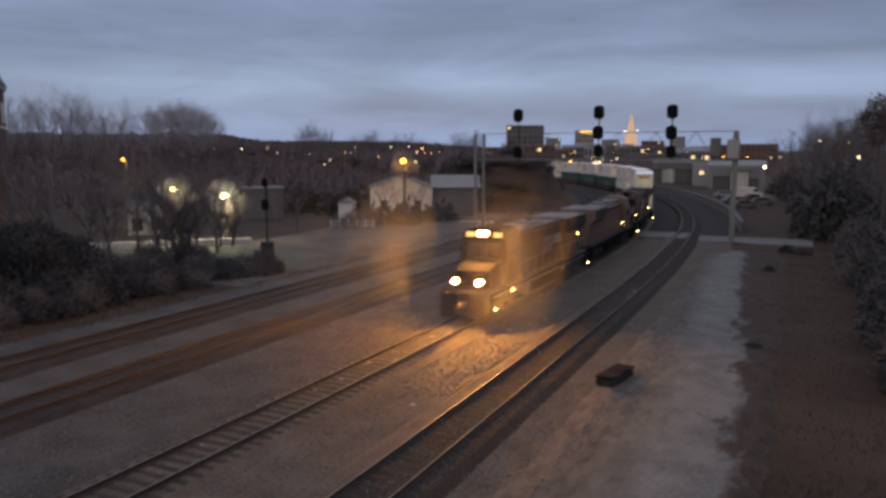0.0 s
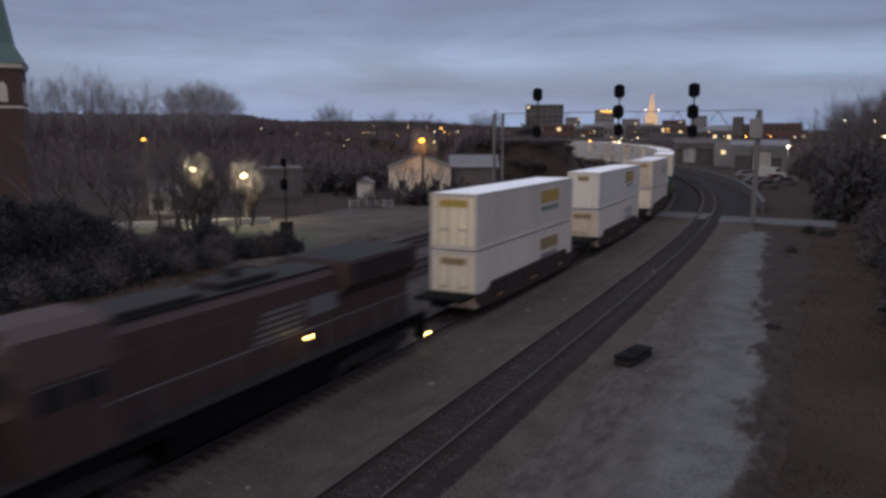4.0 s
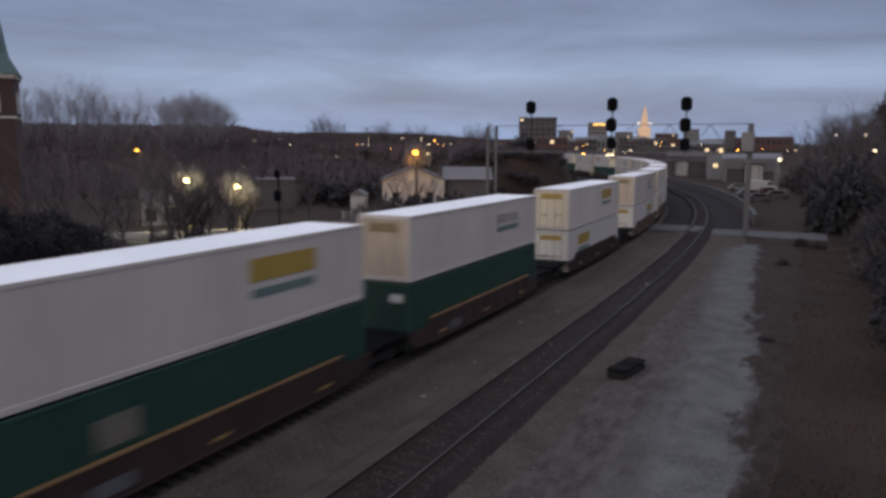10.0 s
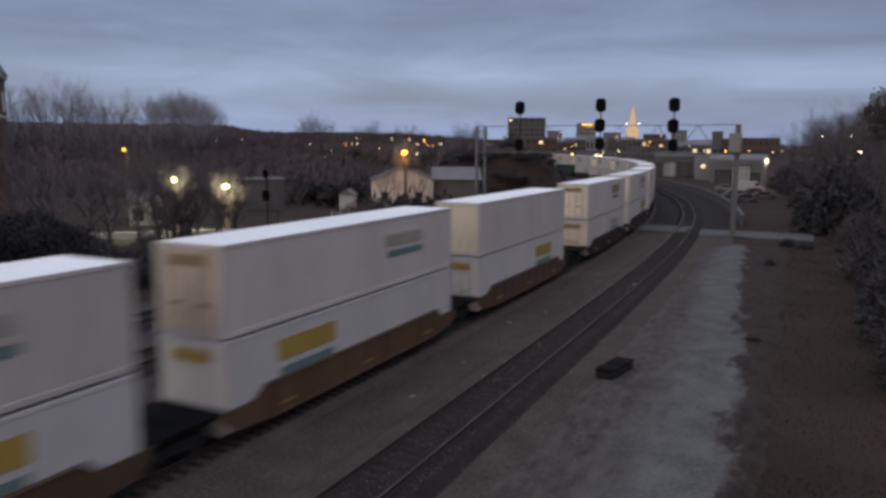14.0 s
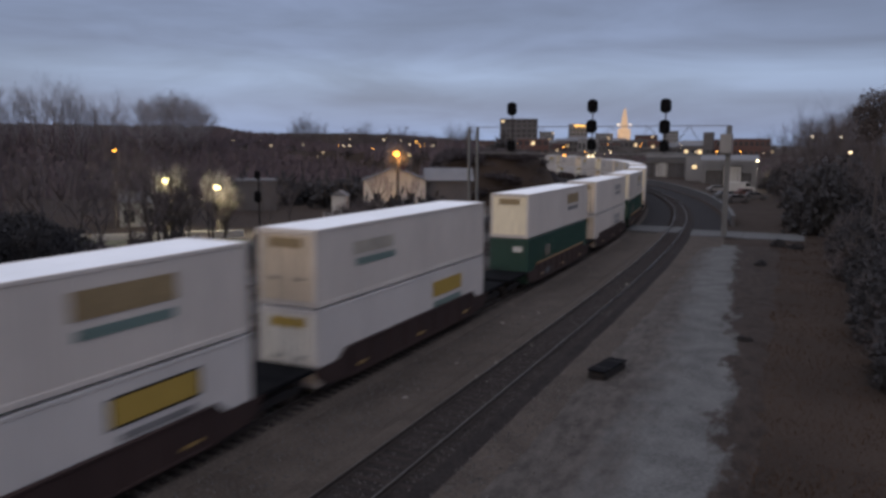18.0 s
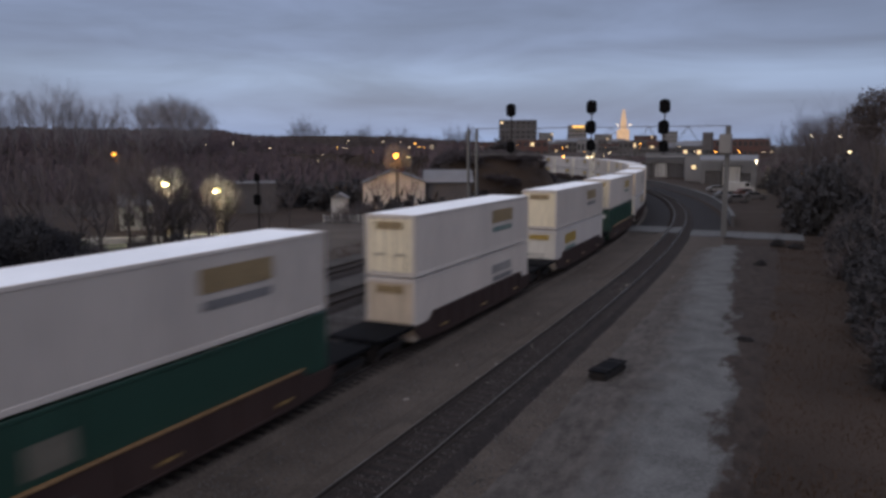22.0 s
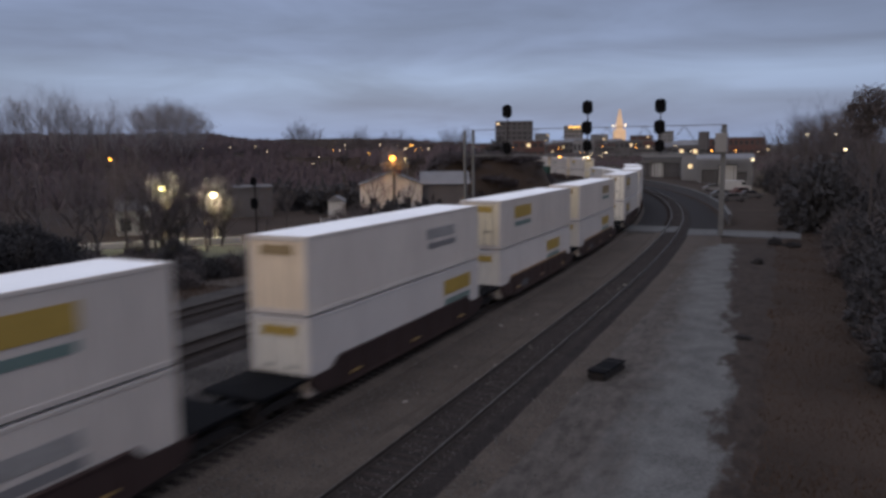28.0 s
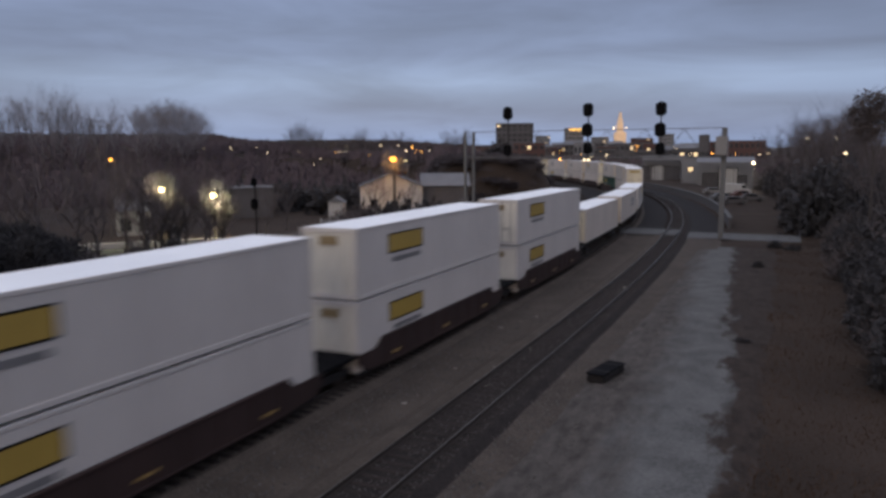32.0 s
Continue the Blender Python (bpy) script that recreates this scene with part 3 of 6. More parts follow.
def chippings(n, seed):
    """Loose stones lying on the ballast near the bridge."""
    rg = np.random.RandomState(seed)
    off = rg.uniform(-7.0, 10.8, n)
    y = 9 + 46 * rg.uniform(0, 1, n) ** 1.3
    r = 0.025 + 0.05 * rg.uniform(0, 1, n) ** 2
    shape = np.array([(1, 0, -0.3), (-0.5, 0.87, -0.3), (-0.5, -0.87, -0.3), (0.15, 0.1, 0.8)])
    a = rg.uniform(0, 6.3, n)
    v = np.empty((n, 4, 3))
    v[:, :, 0] = (shape[:, 0] * np.cos(a)[:, None] - shape[:, 1] * np.sin(a)[:, None]) * r[:, None] + off[:, None]
    v[:, :, 1] = (shape[:, 0] * np.sin(a)[:, None] + shape[:, 1] * np.cos(a)[:, None]) * r[:, None] + y[:, None]
    on_bed = (np.abs(off) < 1.3) | (np.abs(off - 6.35) < 1.3)
    v[:, :, 2] = shape[:, 2] * r[:, None] + np.where(on_bed, -0.19, np.where(off > 10.2, -0.29, -0.345))[:, None]
    f = [(4 * i + p, 4 * i + q, 4 * i + s) for i in range(n) for p, q, s in ((0, 1, 3), (1, 2, 3), (2, 0, 3))]
    return soup("chippings", v.reshape(-1, 3).tolist(), f, M_chip)


tagged(part("chippings", chippings(24000, 3)), "loose grey chippings on the track bed", "stones", kind="stuff")


# ---- the train ----
MOVING = []           # things of the train and how far each stands behind the start of the straight at 0 s


def on_train(ob, u):
    MOVING.append((ob, u))
    return ob


def bogie(parent, y, w=0.42, base=1.78, name="bogie"):
    """A two-axle bogie under a car."""
    g = Build()
    for x in (-1.0, 1.0):
        g.prism(((y - base / 2 - 0.3, 0.42), (y + base / 2 + 0.3, 0.42), (y + base / 2 + 0.3, 0.62), (y + 0.4, 0.72), (y - 0.4, 0.72), (y - base / 2 - 0.3, 0.62)), "x", x - 0.07, x + 0.07)
    g.box(-1.05, 1.05, y - 0.2, y + 0.2, 0.45, 0.7, 0.03)
    fr = part(name, g, M_darksteel, parent, "dark cast steel bogie")
    for yy in (y - base / 2, y + base / 2):
        wb = Build().rod((-0.9, yy, w), (0.9, yy, w), 0.08)
        for x in (-0.77, 0.77):
            wb.rod((x - 0.06, yy, w), (x + 0.06, yy, w), w, n=18)
            wb.rod((x - math.copysign(0.075, x), yy, w), (x - math.copysign(0.05, x), yy, w), w + 0.025, n=18)
        part("wheelset", wb, M_rail, fr, "steel wheelset")


CL, CW, CH = 16.15, 1.295, 2.865      # a container's length, half width and height


def container(colour, logo, where, doors):
    """A 53 foot freight container, standing on z = 0, its middle at the origin."""
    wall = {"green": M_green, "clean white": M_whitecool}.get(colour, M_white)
    end = M_green if colour == "green" else M_litcleanend if colour == "clean white" else M_rustend if logo in ("green", "grey") else M_litend
    words = {"square": "yellow outlined sign and grey lettering", "yellow": "yellow sign and green lettering", "faded": "faded yellow sign and grey lettering", "worn": "worn yellow sign and green lettering",
             "grey": "grey lettering", "green": "green lettering", "tag": "a faded tan placard", "": "bare sides"}[logo]
    c = thing("freight_container", f"{colour} ribbed freight container with {words}", "container", "containers of the train")
    h, e = CH, CL / 2
    for x in (-1, 1):
        # shallow upright ribs pressed into the side
        b, n = Build(), 53
        y0, y1 = -e + 0.16, e - 0.16
        v, f = [], []
        for i in range(n * 4 + 1):
            y = y0 + (y1 - y0) * i / (n * 4)
            d = 0.0 if i % 4 in (0, 1) else 0.022
            v += [(x * (CW - 0.012 - d), y, 0.16), (x * (CW - 0.012 - d), y, h - 0.12)]
            if i:
                f.append((2 * i - 2, 2 * i, 2 * i + 1, 2 * i - 1))
        b.add(v, f)
        part("side_panel", b, wall, c)
        part("bottom_rail", Build().box(*sorted((x * CW, x * (CW - 0.1))), -e + 0.14, e - 0.14, 0.0, 0.17, 0.012), wall, c)
        part("top_rail", Build().box(*sorted((x * CW, x * (CW - 0.08))), -e + 0.14, e - 0.14, h - 0.13, h - 0.005, 0.012), wall, c)
        for y in (-1, 1):
            part("corner_post", Build().box(*sorted((x * CW, x * (CW - 0.15))), *sorted((y * e, y * (e - 0.15))), 0.0, h, 0.015), wall, c)
    part("floor", Build().box(-CW + 0.1, CW - 0.1, -e + 0.14, e - 0.14, 0.03, 0.13), M_darksteel, c)
    r = Build()
    n = 36
    v, f = [], []
    for i in range(n * 2 + 1):
        y = -e + 0.14 + (2 * e - 0.28) * i / (n * 2)
        z = h - 0.012 - (0.018 if i % 2 else 0.0)
        v += [(-CW + 0.05, y, z), (CW - 0.05, y, z)]
        if i:
            f.append((2 * i - 2, 2 * i - 1, 2 * i + 1, 2 * i))
    part("roof", r.add(v, f), M_litroof if colour != "green" else wall, c)
    for y in (-1, 1):
        part("end_sill", Build().box(-CW + 0.15, CW - 0.15, *sorted((y * e, y * (e - 0.12))), 0, 0.2, 0.01), wall, c)
    for y in (-1, 1):
        part("end_header", Build().box(-CW + 0.15, CW - 0.15, *sorted((y * e, y * (e - 0.12))), h - 0.2, h, 0.01), wall, c)
    # one end has doors with lock rods, the other is a ribbed wall
    d_end, w_end = (-1, 1) if doors else (1, -1)
    for x in (-1, 1):
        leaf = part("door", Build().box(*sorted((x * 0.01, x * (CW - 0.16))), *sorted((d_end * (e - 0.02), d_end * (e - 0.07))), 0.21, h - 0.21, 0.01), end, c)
        for q in (0.28, 0.82):
            part("lock_rod", Build().rod((x * q, d_end * (e + 0.005), 0.12), (x * q, d_end * (e + 0.005), h - 0.12), 0.018), M_steel, leaf, "galvanised lock rod")
        part("lock_handle", Build().box(*sorted((x * 0.3, x * 0.75)), *sorted((d_end * e, d_end * (e + 0.03))), 1.0, 1.06), M_steel, leaf)
    b, n = Build(), 9
    v, f = [], []
    for i in range(n * 4 + 1):
        x = -CW + 0.15 + (2 * CW - 0.3) * i / (n * 4)
        d = 0.03 if i % 4 in (0, 1) else 0.06
        v += [(x, w_end * (e - d), 0.2), (x, w_end * (e - d), h - 0.2)]
        if i:
            f.append((2 * i - 2, 2 * i, 2 * i + 1, 2 * i - 1))
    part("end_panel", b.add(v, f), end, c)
    # signs on the sides and over the leading end
    for x in (-1, 1):
        def plate(name, y0, y1, z0, z1, material, lift=0.0, label="", under=None):
            return part(name, Build().box(*sorted((x * (CW - 0.008), x * (CW + 0.004 + lift))), y0, y1, z0, z1), material, under or c, label)
        a = where - e
        if logo == "square":
            s = plate("sign", a, a + 3.3, 1.56, 2.42, M_black, 0, "yellow sign with a black outline")
            plate("sign_face", a + 0.07, a + 3.23, 1.63, 2.35, M_yellow, 0.004, "", s)
            plate("lettering", a + 0.35, a + 3.0, 1.18, 1.38, M_bargrey)
        elif logo in ("yellow", "faded", "worn"):
            plate("sign", a, a + 3.4, 1.62, 2.36, M_yellow if logo == "yellow" else M_dimyellow, 0, "yellow sign")
            plate("lettering", a + 0.1, a + 3.3, 1.12, 1.40, M_bargrey if logo == "faded" else M_bargreen)
        elif logo in ("grey", "green"):
            plate("lettering", a, a + 3.2, 1.66, 2.16, M_ghostgrey if logo == "grey" else M_ghosttan, 0, "nearly faded lettering")
            plate("lettering", a + 0.2, a + 3.3, 1.20, 1.48, M_bargrey if logo == "grey" else M_bargreen)
        elif logo == "tag":
            plate("placard", a, a + 1.35, 1.3, 2.1, M_tag, 0, "faded tan placard")
    if colour != "green" and logo:
        w, m = {"yellow": (0.75, M_yellow), "square": (0.42, M_dimyellow)}.get(logo, (0.7, M_dimyellow))
        part("end_sign", Build().box(-w, w, -e - 0.012, -e + 0.004, 2.18, 2.54), m, c, "yellow sign over the doors")
    if colour == "green":
        part("end_placard", Build().box(0.3, 0.95, -e - 0.03, -e + 0.004, 2.05, 2.40), M_placard, c, "small white placard")
    return c


def well_car(front, rear, colour):
    """One unit of an articulated well car; its middle at the origin. front, rear: gap to the middle of the coupling."""
    body = {"brown": M_brown, "ochre": M_tan, "dark": M_umber}[colour]
    car = thing("well_car", {"brown": "rust brown steel well car with yellow reflectors", "ochre": "ochre steel well car with yellow reflectors", "dark": "grimy dark brown steel well car with yellow reflectors"}[colour],
                "rail car", "well cars of the train")
    e = CL / 2 + 0.25
    for x in (-1, 1):
        # the deep side sill, stepped up at its ends
        o = ((-e, 0.80), (-e + 0.5, 0.42), (-e + 2.2, 0.32), (e - 2.2, 0.32), (e - 0.5, 0.42), (e, 0.80), (e, 1.12), (e - 1.5, 1.12), (e - 2.0, 1.44), (-e + 2.0, 1.44), (-e + 1.5, 1.12), (-e, 1.12))
        sill = part("side_sill", Build().prism(o, "x", *sorted((x * 1.36, x * 1.43))), body, car)
        part("top_chord", Build().box(*sorted((x * 1.33, x * 1.48)), -e + 2.0, e - 2.0, 1.42, 1.50, 0.012), M_chord if colour == "brown" else body, car)
        part("bottom_chord", Build().box(*sorted((x * 1.28, x * 1.47)), -e + 2.1, e - 2.1, 0.28, 0.36, 0.012), body, car)
        ribs = 9
        for i in range(ribs):
            y = -e + 2.4 + (2 * e - 4.8) * i / (ribs - 1)
            part("rib", Build().box(*sorted((x * 1.43, x * 1.465)), y - 0.05, y + 0.05, 0.36, 1.42), body, sill)
        for y in (-5.2, 0.0, 5.2):
            part("reflector", Build().box(*sorted((x * 1.465, x * 1.478)), y - 0.36, y + 0.36, 0.60, 0.70), M_reflect, sill, "yellow reflector strip")
        if colour == "brown":
            part("patch", Build().box(*sorted((x * 1.43, x * 1.438)), -4.6, -3.1, 0.5, 0.9), M_grime, sill, "faded grey stencil panel")
    for y0, y1 in ((-e + 0.3, -e + 2.6), (e - 2.6, e - 0.3), (-0.6, 0.6)):
        part("well_floor", Build().box(-1.34, 1.34, y0, y1, 0.26, 0.34), M_darksteel, car)
    for side, gap in ((-1, front), (1, rear)):
        y0, y1 = side * (e - 0.25), side * (CL / 2 + gap - (0.35 if gap > 2.4 else 0.03))
        # black, unlike the car's paint: the shade between cars put into the colour
        part("end_platform", Build().box(-1.30, 1.30, *sorted((y0, y1)), 0.98, 1.14, 0.02).box(-0.35, 0.35, *sorted((y0, y1)), 0.72, 0.98), M_black, car)
        if gap > 2.4:
            part("coupler", Build().box(-0.12, 0.12, *sorted((y1 - side * 0.2, side * (CL / 2 + gap - 0.01))), 0.74, 0.98, 0.03), M_darksteel, car)
            part("end_rail", Build().rod((-1.2, y1, 1.14), (-1.2, y1, 1.9), 0.02).rod((1.2, y1, 1.14), (1.2, y1, 1.9), 0.02).rod((-1.2, y1, 1.9), (1.2, y1, 1.9), 0.02), M_darksteel, car)
            bogie(car, side * (CL / 2 + gap - 1.75))
        elif side == 1:
            bogie(car, side * (CL / 2 + gap))
    return car


def spine_car(front, rear):
    """A skeleton car that carries one container above its deck."""
    car = thing("spine_car", "dark steel spine car carrying one container", "rail car", "spine cars of the train")
    e = CL / 2
    part("spine", Build().box(-0.4, 0.4, -e - front + 0.3, e + rear - 0.3, 0.75, 1.2, 0.03), M_darksteel, car)
    for y in (-e + 0.3, -2.5, 2.5, e - 0.3):
        part("crossbearer", Build().box(-1.35, 1.35, y - 0.2, y + 0.2, 1.1, 1.35, 0.03), M_darksteel, car)
    part("deck", Build().box(-1.3, 1.3, -e, e, 1.2, 1.3), M_darksteel, car)
    for side, gap in ((-1, front), (1, rear)):
        bogie(car, side * (e - 1.6))
        part("coupler", Build().box(-0.12, 0.12, *sorted((side * (e + gap - 0.35), side * (e + gap - 0.01))), 0.74, 0.98, 0.03), M_darksteel, car)
    return car


M_reflect = mat("yellow_reflector", (0.26, 0.165, 0.06), 0.35, vary=0.1, scale=4, grain=20)

# how each car is loaded: start of its containers, top load, bottom load, car paint. Loads: paint, sign, where the sign begins
R_, F_ = 9.7, 2.6
LOADS = [
    (111.2, ("white", "yellow", R_), ("white", "faded", R_), "dark"),
    (134.6, ("white", "square", R_), ("white", "grey", R_), "dark"),
    (158.6, ("white", "green", R_), ("white", "", 0), "dark"),
    (182.3, ("white", "yellow", R_), ("green", "tag", 4.0), "brown"),
    (201.5, ("white", "yellow", R_), ("green", "tag", 4.0), "brown"),
    (221.3, ("white", "green", R_), ("green", "", 0), "brown"),
    (244.4, ("white", "yellow", R_), ("white", "yellow", F_), "dark"),
    (268.0, ("white", "green", R_), ("white", "yellow", R_), "ochre"),
    (287.4, ("white", "green", R_), ("white", "yellow", F_), "ochre"),
    (307.0, ("white", "", 0), ("white", "yellow", R_), "ochre"),
    (330.1, ("white", "faded", R_), ("white", "green", R_), "dark"),
    (349.3, ("white", "worn", R_), ("white", "square", 10.6), "dark"),
    (369.1, ("white", "green", F_), ("white", "yellow", R_), "dark"),
    (392.9, ("white", "faded", R_), ("green", "tag", 4.0), "brown"),
    (412.4, ("white", "grey", R_), ("white", "grey", R_), "dark"),
    (431.7, ("white", "faded", R_), ("green", "tag", 4.0), "brown"),
    (455.0, ("white", "worn", R_), ("white", "grey", R_), "dark"),
    (477.7, ("white", "faded", R_), ("white", "yellow", F_), "dark"),
    (497.3, ("white", "yellow", R_), ("green", "", 0), "brown"),
    (516.6, ("white", "grey", R_), ("white", "square", R_), "dark"),
    (539.7, ("white", "yellow", R_), ("white", "grey", R_), "dark"),
    (562.2, ("white", "grey", R_), ("white", "yellow", 11.6), "dark"),
    (581.8, ("white", "yellow", F_), ("white", "yellow", R_), "brown"),
    (601.0, ("white", "worn", R_), ("white", "yellow", R_), "brown"),
    (624.2, ("white", "square", F_), ("white", "square", F_), "dark"),
    (643.4, ("white", "square", F_), ("white", "square", F_), "dark"),
    (662.7, ("white", "square", F_), ("white", "square", F_), "dark"),
]
u_next = 681.4
for k in range(15):
    low = k < 3
    LOADS.append((u_next, None if low else ("white", ("yellow", "green", "grey")[k % 3], R_), ("green" if k % 6 == 5 else "white", ("", "grey", "yellow")[k % 3], R_), ("dark", "brown")[k % 2]))
    u_next += 18.4 if k < 2 else 19.4 if k % 3 != 2 else 22.8

made, floor_z = {}, 0.36


def placed(kind, args, builder):
    """One of a kind is built; the rest are copies of it."""
    key = (kind, args)
    if key not in made:
        made[key] = builder(*args)
        return made[key]
    return copy_thing(made[key], Matrix.Identity(4))


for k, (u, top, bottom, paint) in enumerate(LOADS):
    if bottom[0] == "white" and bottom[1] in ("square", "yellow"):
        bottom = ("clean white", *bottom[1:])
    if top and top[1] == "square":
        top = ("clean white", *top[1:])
    mid = u + CL / 2
    gap0 = 3.9 if k == 0 else u - LOADS[k - 1][0] - CL
    gap1 = 3.2 if k == len(LOADS) - 1 else LOADS[k + 1][0] - u - CL
    if not top:
        on_train(placed("spine", (round(gap0 / 2, 1), round(gap1 / 2, 1)), spine_car), (mid, 0.0))
        on_train(placed("box", (*bottom, k % 3 == 0), container), (mid, 1.355))
        continue
    on_train(placed("car", (round(gap0 / 2, 1), round(gap1 / 2, 1), paint), well_car), (mid, 0.0))
    on_train(placed("box", (*bottom, k % 3 == 0), container), (mid, floor_z))
    if top:
        on_train(placed("box", (*top, k % 2 == 0), container), (mid, floor_z + CH + 0.085))


def locomotive(paint, roof, stripe, lead, label, lights):
    """A six-axle diesel locomotive, cab towards -y, its middle at the origin."""
    L = 22.3 / 2
    eng = thing("locomotive", label, "locomotive", "locomotives of the train")
    part("frame", Build().box(-1.42, 1.42, -L + 0.5, L - 0.5, 1.10, 1.52, 0.03), M_black, eng)
    part("walkway", Build().box(-1.55, 1.55, -L + 0.9, L - 0.9, 1.52, 1.60, 0.01), M_darksteel, eng)
    # short nose and wide cab, set back behind a porch
    N = L - 0.8
    nose = part("nose", Build().prism(((-N + 0.75, 1.60), (-N + 2.6, 1.60), (-N + 2.6, 2.95), (-N + 1.75, 2.90), (-N + 0.82, 2.55)), "x", -1.05, 1.05), paint, eng)
    part("nose_door", Build().box(0.2, 0.8, -N + 0.70, -N + 0.80, 1.65, 2.45, 0.01), paint, nose)
    cab = part("cab", Build().prism(((-1.5, 1.60), (1.5, 1.60), (1.5, 3.65), (1.22, 4.62), (0.7, 4.84), (-0.7, 4.84), (-1.22, 4.62), (-1.5, 3.65)), "y", -N + 2.6, -N + 5.2), paint, eng)
    for x in (-0.62, 0.62):
        part("windscreen", Build().box(x - 0.46, x + 0.46, -N + 2.57, -N + 2.63, 3.2, 3.95, 0.01), M_glass, cab, "dark cab windscreen")
    for x in (-1, 1):
        for y in (-N + 3.3, -N + 4.3):
            part("side_window", Build().box(*sorted((x * 1.48, x * 1.53)), y - 0.36, y + 0.36, 2.95, 3.55, 0.01), M_glass, cab)
        part("number_board", Build().box(*sorted((x * 0.62, x * 1.10)), -N + 2.54, -N + 2.62, 4.34, 4.60, 0.01), M_number if lead else M_dark, cab, "lit number board" if lead else "")
    part("headlight_case", Build().box(-0.32, 0.32, -N + 2.5, -N + 2.64, 4.28, 4.74, 0.02), M_black, cab)
    for x in (-0.14, 0.14):
        part("headlight_rim", Build().rod((x, -N + 2.52, 4.54), (x, -N + 2.40, 4.54), 0.135, n=14), M_black, cab)
        # added glowing disc, for the orange rim of light about the lamp
        if lead:
            part("reflector", Build().rod((x * 1.5, -N + 2.41, 4.54), (x * 1.5, -N + 2.392, 4.54), 0.20, n=16), M_halo, cab, "added orange halo disc round the lamp")
        part("headlight", Build().rod((x, -N + 2.42, 4.54), (x, -N + 2.385, 4.54), 0.115, n=12), M_head if lead else M_glass, cab, "blazing headlight" if lead else "")
    # long hood, blower bulge and the flared radiator at the rear
    part("roof_gear", Build().box(-0.8, 0.8, -L + 5.6, -L + 9.5, 4.4, 4.62, 0.04).box(-0.6, 0.6, -L + 10.5, -L + 13.0, 4.38, 4.66, 0.04).rod((0, -L + 11.6, 4.5), (0, -L + 11.6, 4.95), 0.28, n=12), roof, eng)
    hood = part("hood", Build().prism(((-1.0, 1.6), (1.0, 1.6), (1.0, 4.1), (0.75, 4.4), (-0.75, 4.4), (-1.0, 4.1)), "y", -L + 5.2, L - 6.4), paint, eng)
    part("hood_roof", Build().box(-0.86, 0.86, -L + 5.3, L - 6.5, 4.37, 4.43), roof, eng, "weathered pale roof")
    part("radiator", Build().prism(((-1.05, 1.6), (1.05, 1.6), (1.05, 3.2), (1.52, 3.7), (1.52, 4.5), (-1.52, 4.5), (-1.52, 3.7), (-1.05, 3.2)), "y", L - 6.4, L - 1.3), paint, eng)
    part("radiator_roof", Build().box(-1.46, 1.46, L - 6.3, L - 1.4, 4.49, 4.56, 0.01), roof, eng, "weathered pale radiator roof")
    for x in (-1, 1):
        for i in range(11):
            y = -L + 5.9 + i * 0.95
            part("hood_door", Build().box(*sorted((x * 0.995, x * 1.02)), y - 0.42, y + 0.42, 1.75, 3.6, 0.006), paint, hood)
        for i in range(7):
            z = 3.78 + i * 0.1
            part("louvre", Build().box(*sorted((x * 1.51, x * 1.545)), L - 6.1, L - 1.6, z, z + 0.05), M_darksteel, eng)
        if stripe:
            part("stripe", Build().box(*sorted((x * 0.99, x * 1.012)), -L + 6.4, L - 6.5, 3.80, 3.92), M_red, hood, "red stripe")
            part("upper_band", Build().box(*sorted((x * 0.99, x * 1.014)), -L + 6.0, L - 6.5, 3.92, 4.1), M_black, hood, "dark band under the roof")
        else:
            for i in range(5):
                part("lettering", Build().box(*sorted((x * 1.02, x * 1.028)), -L + 11.3 + i * 0.12, -L + 13.8, 2.55 + i * 0.21, 2.65 + i * 0.21), M_logo, hood, "white striped emblem")
            part("lettering", Build().box(*sorted((x * 1.02, x * 1.028)), -L + 14.1, -L + 17.0, 2.85, 3.5), M_logo, hood, "white lettering panel")
        if lead:
            part("sill_stripe", Build().box(*sorted((x * 1.42, x * 1.425)), -L + 0.8, L - 0.8, 1.15, 1.22), M_logo, eng, "white reflective sill stripe")
        # handrails
        rail = Build()
        ys = [-L + 5.4 + 1.55 * i for i in range(11)]
        for y in ys:
            rail.rod((x * 1.5, y, 1.6), (x * 1.5, y, 2.65), 0.018, n=5)
        rail.rod((x * 1.5, ys[0], 2.65), (x * 1.5, ys[-1], 2.65), 0.018, n=5)
        part("handrail", rail, M_steel, eng)
        for y in (-L + 0.5, L - 1.0):
            part("steps", Build().box(*sorted((x * 1.2, x * 1.52)), y, y + 0.5, 0.4, 1.5, 0.01), M_black, eng)
        part("ditch_light_case", Build().rod((x * 0.72, -L + 1.6, 2.05), (x * 0.72, -L + 0.84, 2.05), 0.15, n=14), M_black, eng)
        if lead:
            part("reflector", Build().rod((x * 0.72, -L + 0.84, 2.05), (x * 0.72, -L + 0.834, 2.05), 0.20, n=16), M_halo, eng, "added orange halo disc round the lamp")
        part("ditch_light", Build().rod((x * 0.72, -L + 0.845, 2.05), (x * 0.72, -L + 0.83, 2.05), 0.11, n=12), M_ditch if lead else M_glass, eng, "blazing ditch light" if lead else "")
        for y, z in lights:
            part("step_light", Build().ball((x * (1.56 if z < 3 else 1.60), y, z), 0.055), M_step, eng, "glowing step light")
    part("fuel_tank", Build().prism(((-1.35, 0.45), (-1.1, 0.25), (1.1, 0.25), (1.35, 0.45), (1.4, 1.1), (-1.4, 1.1)), "y", -3.6, 3.6), M_black, eng)
    part("pilot", Build().prism(((-L + 0.2, 0.15), (-L + 0.75, 0.15), (-L + 0.75, 1.5), (-L + 0.45, 1.5)), "x", -1.35, 1.35), M_black, eng)
